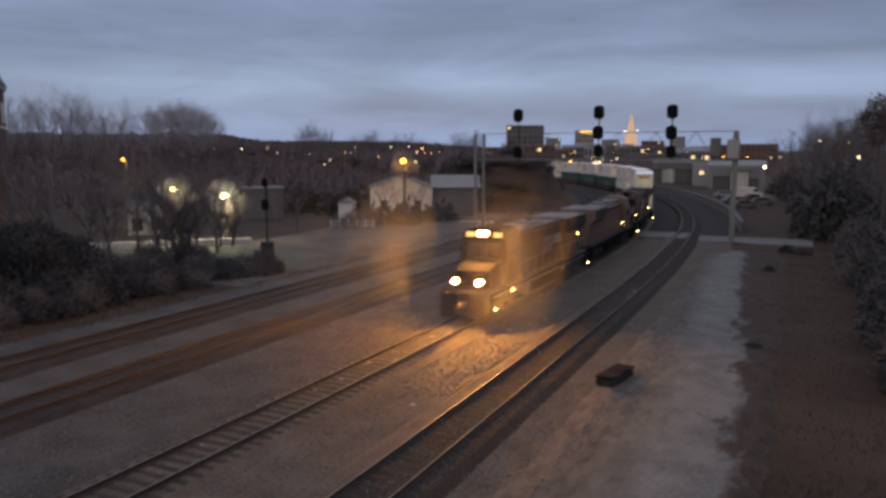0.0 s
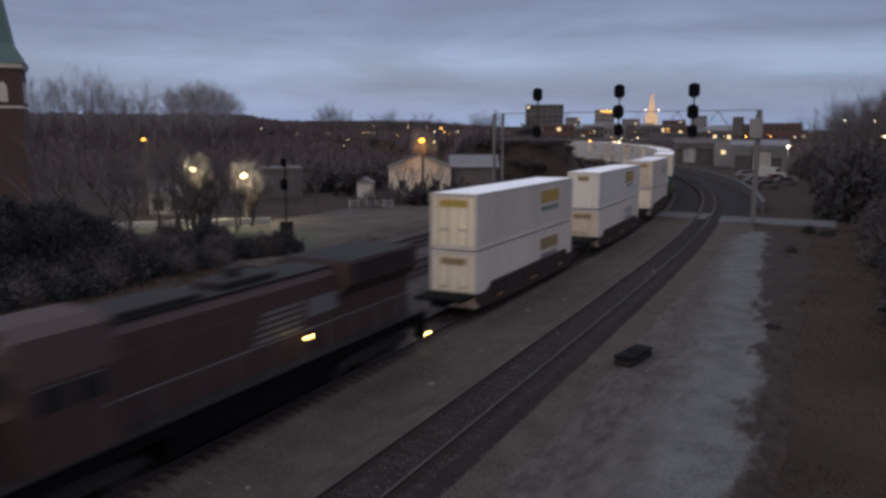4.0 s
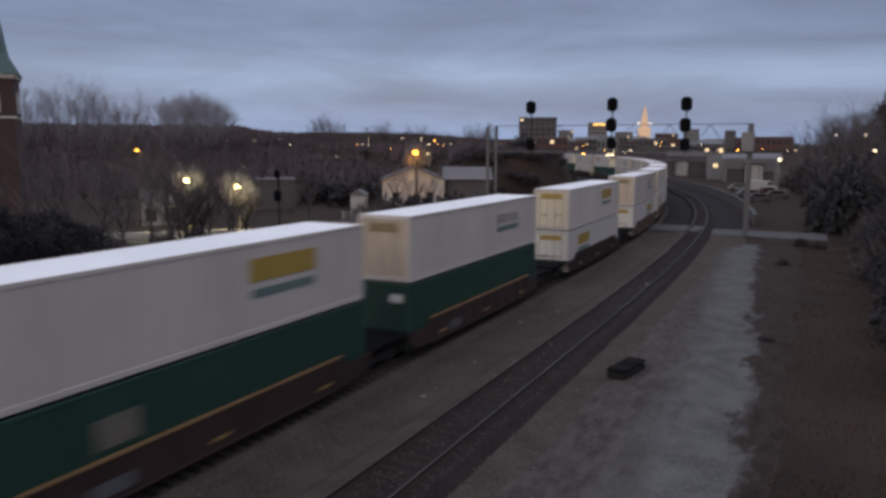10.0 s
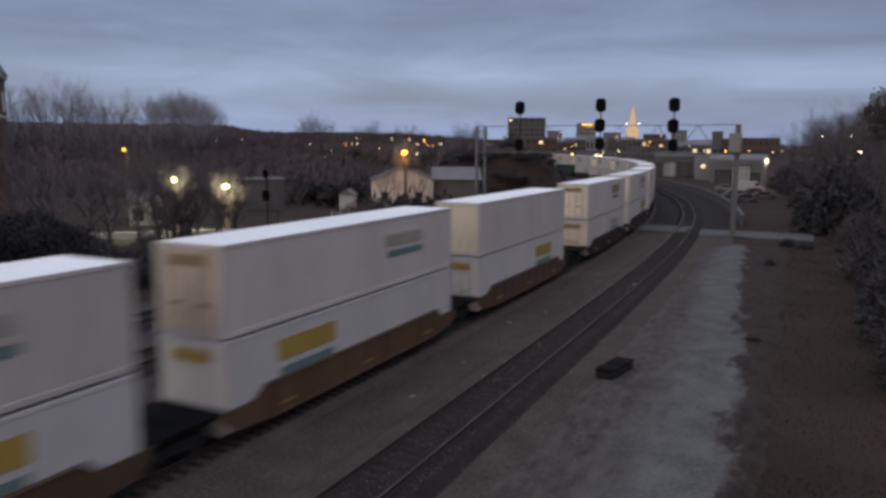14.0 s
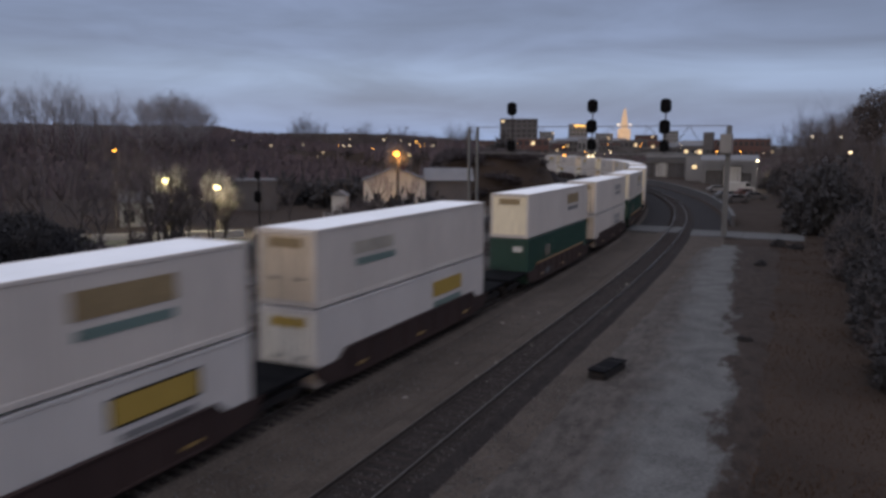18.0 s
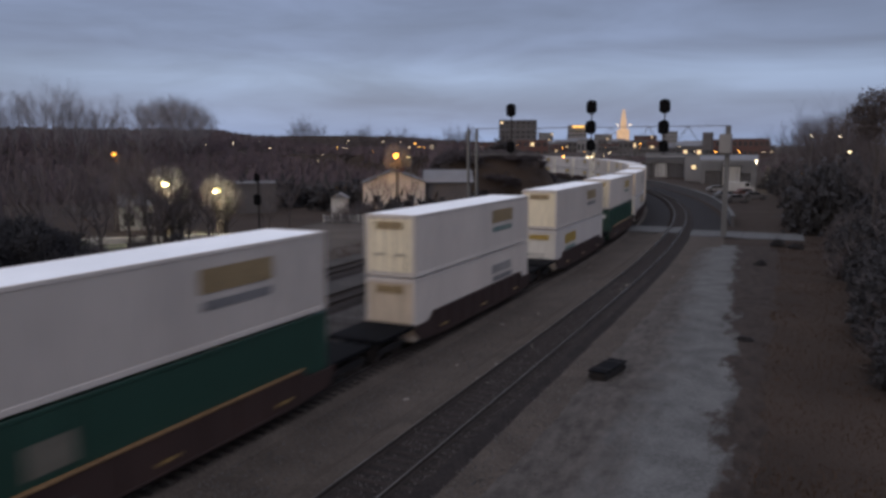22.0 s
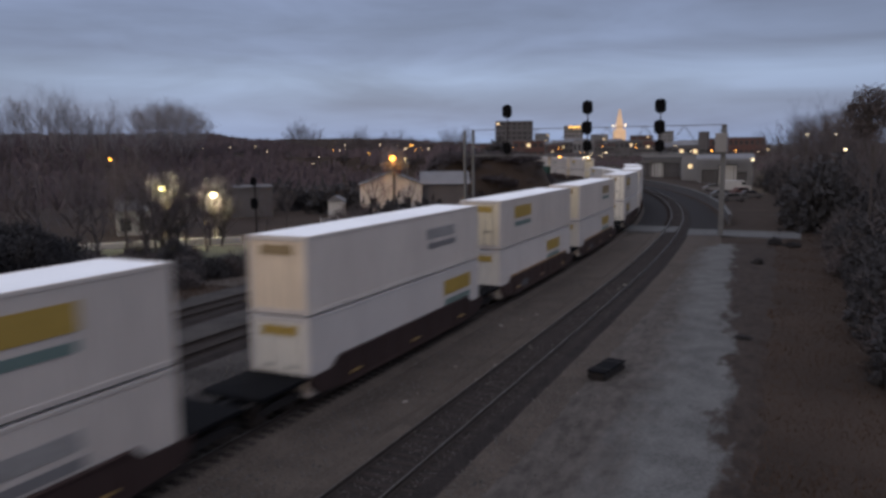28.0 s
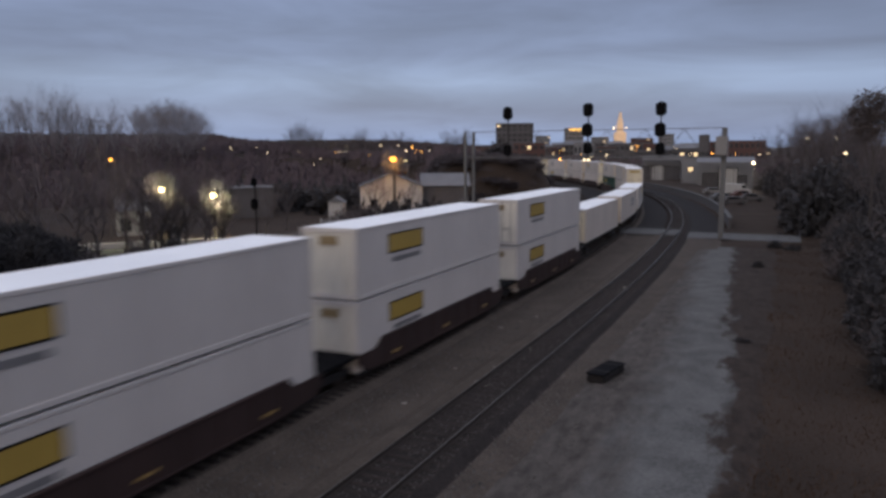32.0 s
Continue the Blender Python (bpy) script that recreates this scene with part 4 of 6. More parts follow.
    part("coupler", Build().box(-0.14, 0.14, -L - 0.15, -L + 0.5, 0.72, 1.0, 0.03), M_darksteel, eng)
    part("coupler", Build().box(-0.14, 0.14, L - 0.5, L + 0.15, 0.72, 1.0, 0.03), M_darksteel, eng)
    for c in (-L + 4.2, L - 4.2):
        g = Build()
        for x in (-1.12, 1.12):
            g.prism(((c - 2.6, 0.5), (c + 2.6, 0.5), (c + 2.6, 0.78), (c + 1.4, 0.98), (c - 1.4, 0.98), (c - 2.6, 0.78)), "x", x - 0.09, x + 0.09)
        fr = part("bogie", g.box(-1.2, 1.2, c - 0.5, c + 0.5, 0.6, 1.05, 0.03), M_darksteel, eng)
        for yy in (c - 2.0, c, c + 2.0):
            wb = Build().rod((-0.9, yy, 0.53), (0.9, yy, 0.53), 0.1)
            for x in (-0.77, 0.77):
                wb.rod((x - 0.06, yy, 0.53), (x + 0.06, yy, 0.53), 0.53, n=20)
            part("wheelset", wb, M_rail, fr, "steel wheelset")
    return eng


on_train(locomotive(M_black, M_grime, False, True, "black diesel locomotive with blazing headlights and white lettering", ((-9.9, 0.56), (-7.0, 1.2), (10.7, 0.52), (7.2, 3.2))), (49.2, 0.0))
on_train(locomotive(M_orange, M_grime, True, False, "grimy orange diesel locomotive running tail first", ((-3.0, 2.4), (-10.9, 2.6))), (72.1, "back"))
on_train(locomotive(M_dull, M_darksteel, False, False, "dark weathered maroon diesel locomotive", ((-9.5, 0.55), (2.3, 2.4), (10.7, 0.5))), (94.8, 0.0))


def mist_bank(spots):
    """Thin billows of mist and dust that hang before and about the leading locomotive, for its lamps to light up."""
    bank = thing("mist_bank", "thin billows of mist and dust in the headlight beams", "mist")
    for k, (x0, lean) in enumerate(spots):
        v, f, ny, nz = [], [], 40, 16
        for j in range(nz + 1):
            for i in range(ny + 1):
                y, z = -31.0 + 31.0 * i / ny, 0.1 + 9.0 * j / nz
                x = x0 + lean * (z - 2.0) + 0.9 * noise.noise((y * 0.22, z * 0.3, 3.1 * k)) + 0.3 * noise.noise((y * 0.8, z * 0.8, 7.7 * k))
                v.append((x, y, z))
        f = [(j * (ny + 1) + i, j * (ny + 1) + i + 1, (j + 1) * (ny + 1) + i + 1, (j + 1) * (ny + 1) + i) for j in range(nz) for i in range(ny)]
        for q in part("billow", soup("billow", v, f, M_mist), None, bank).data.polygons:
            q.use_smooth = True
    return bank


on_train(mist_bank(((-4.6, 0.05), (-2.9, -0.1), (2.3, 0.1), (3.4, 0.0), (4.8, 0.12))), (49.2, 0.0))


# ---- signal bridge over the tracks ----
def signal_head(parent, x, y, z, s=1.0, face=-1):
    b = Build()
    o = [(0.60 * s * math.cos(a), 0.42 * s * math.sin(a) + (0.36 * s if math.sin(a) > 0 else -0.36 * s)) for a in [math.pi * 2 * i / 20 for i in range(20)]]
    b.prism([(x + p, z + q) for p, q in o], "y", y - 0.04, y + 0.04)
    head = part("signal_head", b.box(x - 0.2 * s, x + 0.2 * s, y + 0.04, y + 0.36, z - 0.6 * s, z + 0.6 * s, 0.03), M_black, parent, "black oval signal head")
    for q in (-0.45, 0.0, 0.45):
        part("hood", Build().rod((x, y + face * 0.04, z + q * s), (x, y + face * 0.30, z + q * s), 0.14 * s, 0.13 * s, n=10), M_black, head)


def signal_bridge():
    g = thing("signal_bridge", "galvanised steel signal bridge spanning the tracks with black signals", "signal bridge", m=pose(0, 86, 0))
    z0, z1 = 8.5, 11.6
    xs = [-19.2 + 29.4 * i / 14 for i in range(15)]
    for y in (-0.6, 0.6):
        for z in (z0, z1):
            c = 0.04 if z == z0 else 0.025
            part("chord", Build().box(-19.4, 10.3, y - c, y + c, z - c, z + c), M_steel, g)
        for i in range(14):
            a, b = (z0, z1) if i % 2 else (z1, z0)
            part("brace", Build().rod((xs[i], y, a), (xs[i + 1], y, b), 0.020, n=4), M_steel, g)
    for x in xs:
        part("strut", Build().rod((x, -0.6, z0), (x, 0.6, z0), 0.03, n=4).rod((x, -0.6, z1), (x, 0.6, z1), 0.03, n=4), M_steel, g)
    part("catwalk", Build().box(-19.3, 10.2, -0.55, 0.55, z0 + 0.05, z0 + 0.09), M_steel, g)
    for x, w in ((-19.3, 0.55), (10.1, 0.13)):
        for dx in (-w, w):
            part("leg", Build().box(x + dx - 0.14, x + dx + 0.14, -0.16, 0.16, -0.5, z1, 0.02), M_steel, g)
        for i in range(8):
            z = 0.4 + i * 1.3
            part("lacing", Build().rod((x - w, 0, z), (x + w, 0, z + 1.3), 0.035, n=4), M_steel, g)
        part("footing", Build().box(x - 1.0, x + 1.0, -0.6, 0.6, -0.8, -0.15, 0.05), M_road, g, "concrete footing")
    for x, zt in ((-14.0, 13.68), (-4.4, 13.83), (3.6, 13.73)):
        part("mast", Build().rod((x, -0.8, z0), (x, -0.8, zt - 0.3), 0.07, n=8), M_darksteel, g)
        signal_head(g, x, -1.0, zt, 1.0)
        if x > -10:
            signal_head(g, x - 0.05, -1.0, zt - 2.25, 1.0)
        signal_head(g, x, -1.0, zt - 4.3, 0.85)
    part("equipment_cabinet", Build().box(9.3, 10.5, -1.0, 0.4, 8.7, 10.7, 0.03), M_bargrey, g, "pale equipment cabinet")
    part("equipment_cabinet", Build().box(7.6, 8.6, -0.9, 0.3, 9.0, 10.9, 0.03), M_dark, g)
    return g


signal_bridge()


def mast_signal():
    g = thing("mast_signal", "dark trackside signal mast with two heads", "signal", m=pose(-27.4, 55.0, -0.42))
    part("mast", Build().rod((0, 0, 0), (0, 0, 7.2), 0.085, n=8), M_darksteel, g)
    for z, s in ((7.0, 0.5), (5.0, 0.66)):
        signal_head(g, 0, -0.2, z, s)
    part("case", Build().box(-0.5, 0.5, -0.35, 0.35, 0, 1.6, 0.03), M_darksteel, g)
    part("ladder", Build().rod((-0.2, 0.35, 0), (-0.2, 0.1, 6.6), 0.02, n=4).rod((0.2, 0.35, 0), (0.2, 0.1, 6.6), 0.02, n=4), M_darksteel, g)


mast_signal()


def equipment_box():
    g = thing("equipment_box", "dark low equipment box lying on the gravel", "box", m=pose(9.95, 30.9, -0.33, 0, 0, -10.6))
    part("case", Build().box(-0.40, 0.40, -1.1, 1.1, 0, 0.34, 0.08), M_darksteel, g)
    part("lid", Build().box(-0.42, 0.42, -1.15, 1.15, 0.34, 0.42, 0.035), M_black, g, "weathered lid")
    for y in (-0.6, 0.6):
        part("strap", Build().box(-0.425, 0.425, y - 0.04, y + 0.04, 0.28, 0.43), M_darksteel, g)


equipment_box()


# ---- lamps ----
def street_lamp(x, y, z, glow_mat, label, size=0.3, base=None, power=0, colour=(1, 0.9, 0.7), wooden=False):
    g0 = height(x, y) if base is None else base
    lamp = thing("street_lamp", label, "street lamp", "street lamps", m=pose(x, y, g0))
    h = z - g0
    part("pole", Build().rod((0, 0.6, 0), (0, 0.6, h + 0.3), 0.11, 0.07, n=8), M_bark if wooden else M_steel, lamp)
    part("arm", Build().rod((0, 0.6, h + 0.25), (0, 0, h + size * 0.9), 0.035, n=6), M_steel, lamp)
    part("lens", Build().ball((0, 0, h), size, size * 0.7, n=10, k=6), glow_mat, lamp, "glowing lamp")
    part("cap", Build().rod((0, 0, h + size * 0.55), (0, 0, h + size * 0.95), size * 0.55, size * 0.25, n=10), M_darksteel, lamp)
    if power:
        li = new("lamp_light", bpy.data.lights.new("lamp_light", "POINT"))
        li.data.energy, li.data.color, li.data.shadow_soft_size = power, colour, size
        li.location = (0, -0.1, h - size * 0.9)
        li.parent = lamp
    return lamp


def bearing(az, dist, slope=0.0):
    """A place by its bearing from the bridge, its distance and the slope up to it."""
    return EYE.x + dist * math.sin(radians(az)), dist * math.cos(radians(az)), EYE.z + dist * slope


street_lamp(*bearing(-45.1, 84, -0.043), M_lampw, "bright white yard lamp on a wooden pole", 0.40, power=3000, colour=(1, 0.88, 0.56), wooden=True)
street_lamp(*bearing(-41.65, 84, -0.0518), M_lampw, "bright white yard lamp on a wooden pole", 0.40, power=3000, colour=(1, 0.88, 0.56), wooden=True)
street_lamp(*bearing(-28.45, 108, -0.008), M_lampo, "orange sodium lamp on a wooden pole by the white house", 0.40, power=850, colour=(1, 0.50, 0.14), wooden=True)
street_lamp(*bearing(-27.5, 112, -0.0101), M_lampw, "small white lamp by the white house", 0.16)
street_lamp(*bearing(-48.37, 110, -0.0061), M_lampo, "orange sodium lamp among bare trees", 0.26, power=160, colour=(1, 0.5, 0.12))
street_lamp(*bearing(-2.39, 190, -0.0143), M_farw, "white floodlight at a warehouse", 0.26, power=1200, colour=(1, 0.9, 0.66))
street_lamp(*bearing(3.30, 98, -0.0032), M_farw, "white lamp at the edge of the thicket", 0.17, wooden=True)
street_lamp(*bearing(2.68, 101, 0.0145), M_farw, "small warm lamp at the edge of the thicket", 0.07, wooden=True)
street_lamp(*bearing(0.96, 99, 0.0152), M_farw, "small warm lamp at the edge of the thicket", 0.07, wooden=True)
FAR_W = ((-38.49, 0.0081, 480), (-37.72, 0.0016, 420), (-35.45, 0.0018, 420), (-34.33, -0.0142, 300), (-33.91, -0.0069, 320), (-32.4, 0.0021, 400), (-32.0, 0.0021, 405), (-32.0, 0.0101, 460), (-29.41, 0.0096, 460), (-28.05, 0.0097, 460),
         (-27.46, 0.0032, 440), (-25.71, 0.0033, 420), (-24.47, 0.0041, 420), (-40.31, 0.0072, 470), (-42.19, 0.0062, 470), (-19.34, -0.0021, 560), (-18.39, 0.0125, 700), (-17.27, 0.0097, 700), (-17.0, 0.0009, 640), (-14.11, -0.0104, 330), (-13.8, -0.0100, 332), (-12.95, -0.0016, 560),
         (-12.5, -0.0045, 480), (-11.69, -0.0058, 520), (-7.34, 0.0016, 560), (-6.57, -0.0032, 420), (-2.0, -0.0041, 330))
FAR_O = ((-32.81, 0.0020, 410), (-30.27, -0.0022, 380), (-26.99, 0.0076, 450), (-26.3, 0.0018, 430), (-26.7, 0.0022, 430), (-15.87, -0.0091, 360), (-15.54, -0.0120, 355), (-5.11, -0.0031, 380), (-3.54, -0.0029, 380), (-17.91, -0.0050, 500))
for lst, gm, text in ((FAR_W, M_farw, "distant white street lamp in the town"), (FAR_O, M_faro, "distant orange street lamp in the town")):
    for az, sl, d in lst:
        if az < -23:
            d = 170
            while d < 460 and height(*bearing(az, d)[:2]) < EYE.z + d * sl - 8.5:
                d += 5
        x, y, z = bearing(az, d, sl)
        g0 = min(height(x, y), z - 3.0)
        street_lamp(x, y, z, gm, text, (0.00055 if az < -30.5 else 0.0008) * d * (1.9 if -16 < az < -13.5 else 0.7 + 0.6 * ((az * 7.3) % 1)), g0, wooden=True)


# ---- buildings ----
def building(name, label, x, y, rot, w, d, h, wall, roof=0.0, roof_mat=None, rows=0, cols=0, lit=(), base=None, category="building", flat=True):
    """A building with its windows, at the middle of its front; rot turns it to the left."""
    z = height(x, y) - 0.4 if base is None else base
    g = thing(name, label, category, m=pose(x, y, z, 0, 0, rot))
    part("wall", Build().box(-w / 2, w / 2, 0, d, 0, h), wall, g)
    rm = roof_mat or M_roof
    if roof:
        part("roof", Build().prism(((-0.4, h - 0.1), (d + 0.4, h - 0.1), (d / 2, h + roof)), "x", -w / 2 - 0.4, w / 2 + 0.4), rm, g)
    else:
        part("roof", Build().box(-w / 2 - 0.15, w / 2 + 0.15, -0.15, d + 0.15, h, h + 0.35), rm, g)
    for r in range(rows):
        for c in range(cols):
            cw, ch = w / cols, h / rows
            xx, zz = -w / 2 + cw * (c + 0.5), ch * (r + 0.5)
            win = part("window", Build().box(xx - cw * 0.3, xx + cw * 0.3, -0.06, 0.05, zz - ch * 0.24, zz + ch * 0.24), M_dark, g)
            part("pane", Build().box(xx - cw * 0.26, xx + cw * 0.26, -0.075, -0.05, zz - ch * 0.20, zz + ch * 0.20), M_litwin if (r, c) in lit else M_pane, win, "lit window" if (r, c) in lit else "")
    return g


def house():
    """The white house under the sodium lamp."""
    x, y, _ = bearing(-28.6, 112)
    g = thing("white_house", "white sided house with a grey gabled roof under a sodium lamp", "house", m=pose(x, y, -0.42, 0, 0, 28))
    part("wall", Build().prism(((-4.6, 0), (4.6, 0), (4.6, 4.6), (0, 6.4), (-4.6, 4.6)), "y", 0, 7), M_siding, g, "white lapped siding")
    for s in (-1, 1):
        part("roof", Build().add([(0, -0.4, 6.62), (s * 5.0, -0.4, 4.66), (s * 5.0, 7.2, 4.66), (0, 7.2, 6.62), (0, -0.4, 6.46), (s * 5.0, -0.4, 4.5), (s * 5.0, 7.2, 4.5), (0, 7.2, 6.46)],
                                 [(0, 1, 2, 3), (4, 7, 6, 5), (0, 4, 5, 1), (2, 6, 7, 3), (1, 5, 6, 2), (0, 3, 7, 4)]), M_roof, g, "grey shingle roof")
    # the wing's wall lies in shade, which its dark colour holds
    wing = part("wing", Build().box(4.6, 11.5, 1.0, 7.5, 0, 4.7), M_dark, g)
    part("wing_roof", Build().prism(((0.6, 4.65), (7.9, 4.65), (4.2, 6.45)), "x", 4.4, 11.9), M_roof, wing, "grey roof of the wing")
    for xx in (-2.6, 2.4):
        w = part("window", Build().box(xx - 0.55, xx + 0.55, -0.06, 0.03, 1.2, 2.8), M_logo, g)
        part("pane", Build().box(xx - 0.45, xx + 0.45, -0.075, -0.05, 1.3, 2.7), M_glass, w)
    part("chimney", Build().box(0.8, 1.5, 3.0, 3.7, 5.5, 7.4, 0.03), M_brick, g, "brick chimney")
    shed = thing("shed", "small pale shed beside the white house", "shed", m=pose(x - 6.9, y - 4.5, -0.42, 0, 0, 20))
    part("wall", Build().box(-1.1, 1.1, 0, 2, 0, 2.4), M_siding, shed)
    part("roof", Build().prism(((-1.3, 2.4), (1.3, 2.4), (0, 3.2)), "y", -0.2, 2.2), M_roof, shed)


house()
bx, by, _ = bearing(-47.0, 96)
building("long_house", "pale plain house behind the lawn", bx, by, 46, 4.2, 9, 3.4, M_render_, 1.0, roof_mat=M_dark, rows=1, cols=2, category="house")
bx, by, _ = bearing(-38.9, 116)
building("grey_block", "plain dark building behind the yard lamps", bx, by, 40, 6, 8, 4.6, M_dark, 0, roof_mat=M_dark, category="building")
# a walled yard lit by the two lamps
sheet_x, sheet_y, _ = bearing(-45, 72)
lawn = part("lawn", soup("lawn", [(sheet_x + math.cos(a) * 13 * (1 + 0.2 * noise.noise((a, 1, 1))) , sheet_y + math.sin(a) * 9 * (1 + 0.2 * noise.noise((a, 2, 2))), -0.30) for a in [math.pi * 2 * i / 48 for i in range(48)]], [tuple(range(48))], M_lawn))
tagged(lawn, "lawn lit by yard lamps", "lawn", kind="structure")
for k in range(5):
    px, py, _ = bearing(-51.5 + k * 2.6, 82)
    w = thing("low_wall", "pale low concrete wall behind the lawn", "wall", "low walls", m=pose(px, py, -0.42, 0, 0, 45 - k))
    part("wall", Build().box(-1.8, 1.8, -0.15, 0.15, 0, 0.75, 0.03), M_stone, w)


kerb = thing("kerb", "pale concrete kerb at the end of the verge", "kerb", m=pose(-26.0, 96.2, -0.40, 0, 0, 3.9))
for k in range(5):
    part("kerb_stone", Build().box(-4.5 + k * 1.8, -2.72 + k * 1.8, -0.14, 0.14, -0.1, 0.26, 0.02), M_stone, kerb)


def fence(x, y, rot, bays):
    g = thing("garden_fence", "low weathered white wooden fence beside the shed", "fence", m=pose(x, y, -0.42, 0, 0, rot))
    for k in range(bays + 1):
        part("post", Build().box(k * 1.1 - 0.07, k * 1.1 + 0.07, -0.07, 0.07, -0.2, 1.25, 0.01), M_siding, g)
    for z in (0.45, 0.95):
        part("rail", Build().box(0, bays * 1.1, -0.11, -0.075, z, z + 0.12), M_siding, g)
    for k in range(bays * 4):
        part("picket", Build().box(0.1 + k * 0.275, 0.24 + k * 0.275, -0.14, -0.112, 0.05, 1.15), M_roof, g)


fence(-37.9, 81.0, 27.5, 5)


def church():
    x, y, _ = bearing(-57.1, 118)
    g = thing("church_tower", "dark red brick church tower with a green copper spire", "church", m=pose(x, y, -0.5, 0, 0, 50))
    h = 9.115 + 118 * 0.077
    part("shaft", Build().box(-3.4, 3.4, -3.4, 3.4, 0, h), M_oldbrick, g)
    part("cornice", Build().box(-3.7, 3.7, -3.7, 3.7, h - 0.1, h + 0.6, 0.1), M_stone, g, "pale stone cornice")
    part("belt", Build().box(-3.5, 3.5, -3.5, 3.5, h - 5.2, h - 4.9, 0.04), M_stone, g)
    part("spire", Build().add([(-3.9, -3.9, h + 0.5), (3.9, -3.9, h + 0.5), (3.9, 3.9, h + 0.5), (-3.9, 3.9, h + 0.5), (-2.5, -2.5, h + 3.2), (2.5, -2.5, h + 3.2), (2.5, 2.5, h + 3.2), (-2.5, 2.5, h + 3.2), (0, 0, h + 20)],
                              [(0, 1, 5, 4), (1, 2, 6, 5), (2, 3, 7, 6), (3, 0, 4, 7), (4, 5, 8), (5, 6, 8), (6, 7, 8), (7, 4, 8), (3, 2, 1, 0)]), M_copper, g, "green copper spire")
    for side in range(4):
        t = Euler((0, 0, side * math.pi / 2)).to_matrix().to_4x4()
        for xx in (-1.3, 0, 1.3):
            o = [(xx - 0.45, h - 4.4), (xx + 0.45, h - 4.4), (xx + 0.45, h - 2.4), (xx, h - 1.7), (xx - 0.45, h - 2.4)]
            b = Build().prism(o, "y", -3.5, -3.36)
            b.v = [tuple(t @ Vector(p)) for p in b.v]
            part("belfry_arch", b, M_stone, g, "pale stone belfry arch")


church()


# ---- the town ----
def block(az, dist, width, top, depth, wall, label, rows=0, cols=0, lit=(), roof=0.0, name="town_building", low=None):
    x, y, z = bearing(az, dist, top)
    g0 = height(x, y) - 1 if low is None else low
    return building(name, label, x, y, -az, width, depth, z - g0, wall, roof, rows=rows, cols=cols, lit=lit, base=g0)


def wide(a, b, dist):
    return dist * radians(b - a)


block(-19.28, 640, wide(-20.7, -17.9, 640), 0.0375, 30, M_dark, "dark slab office block on the skyline", 6, 7, ((5, 0),))
block(-14.9, 700, wide(-15.6, -14.2, 700), 0.0305, 24, M_render_, "grey office block with a lit orange sign", 6, 5)
sx, sy, sz = bearing(-14.8, 698, 0.0285)
sign = thing("roof_sign", "glowing orange sign on the office block", "sign", m=pose(sx, sy, sz, 0, 0, 14.8))
part("panel", Build().box(-5.2, 5.2, -0.6, 0, -0.9, 0.9), glow("orange_sign", (1.0, 0.55, 0.12), 2.2), sign)
for az, d, a, b, top, wm, lab, rows, cols, lit in (
        (-17.2, 760, -17.7, -16.6, 0.021, M_render_, "grey office block in the town", 5, 5, ((1, 1), (2, 3), (4, 4))),
        (-13.0, 820, -13.7, -12.4, 0.019, M_render_, "grey brick block in the town", 4, 6, ((0, 2), (2, 4))),
        (-10.0, 760, -10.7, -9.1, 0.017, M_brick, "brick block in the town", 4, 7, ((1, 1), (3, 5))),
        (-8.3, 700, -8.8, -7.7, 0.022, M_render_, "grey block in the town", 5, 5, ((4, 0),)),
        (-6.4, 620, -7.4, -5.4, 0.010, M_stone, "long pale block in the town", 3, 9, ((1, 3),)),
        (-16.0, 560, -16.8, -15.2, 0.006, M_brick, "low brick building in the town", 2, 6, ((0, 1), (1, 4))),
        (-12.2, 520, -13.4, -11.0, 0.003, M_dark, "low dark warehouse in the town", 2, 8, ((0, 5),)),
        (-9.4, 460, -10.4, -8.4, 0.001, M_dark, "low dark warehouse in the town", 2, 8, ()),
        (-3.0, 480, -4.4, -1.6, 0.0125, M_brick, "dark red brick warehouse with a flat roof", 2, 8, ()),
        (-18.4, 480, -19.4, -17.6, 0.004, M_brick, "low brick building in the town", 2, 6, ((1, 2),)),
        (-23.0, 520, -24.0, -22.2, 0.004, M_dark, "dark shed below the hill", 0, 0, ())):
    block(az, d, wide(a, b, d), top, 18, wm, lab, rows, cols, lit)


rc = random.Random(21)
for k in range(30):
    az = -21.5 + k * 0.68 + rc.uniform(-0.3, 0.3)
    d = rc.uniform(430, 720)
    w = rc.uniform(12, 26)
    rows_, cols_ = rc.choice((1, 2, 2)), rc.choice((4, 5, 6))
    lit_ = tuple((rc.randrange(rows_), rc.randrange(cols_)) for _ in range(rc.choice((0, 0, 1, 1, 2))))
    block(az, d, w, rc.uniform(-0.001, 0.012), rc.uniform(10, 18), rc.choice((M_brick, M_dark, M_dark, M_render_, M_brick)), "low town building behind the curve", rows_, cols_, lit_, rc.choice((0, 0, 2.5)))
for k in range(26):
    az, sl, d = rc.uniform(-20.5, -1.5), rc.uniform(-0.008, 0.009), rc.uniform(400, 640)
    x, y, z = bearing(az, d, sl)
    street_lamp(x, y, z, rc.choice((M_farw, M_farw, M_faro)), "small distant lamp in the town", rc.uniform(0.18, 0.36), min(height(x, y), z - 3), wooden=True)


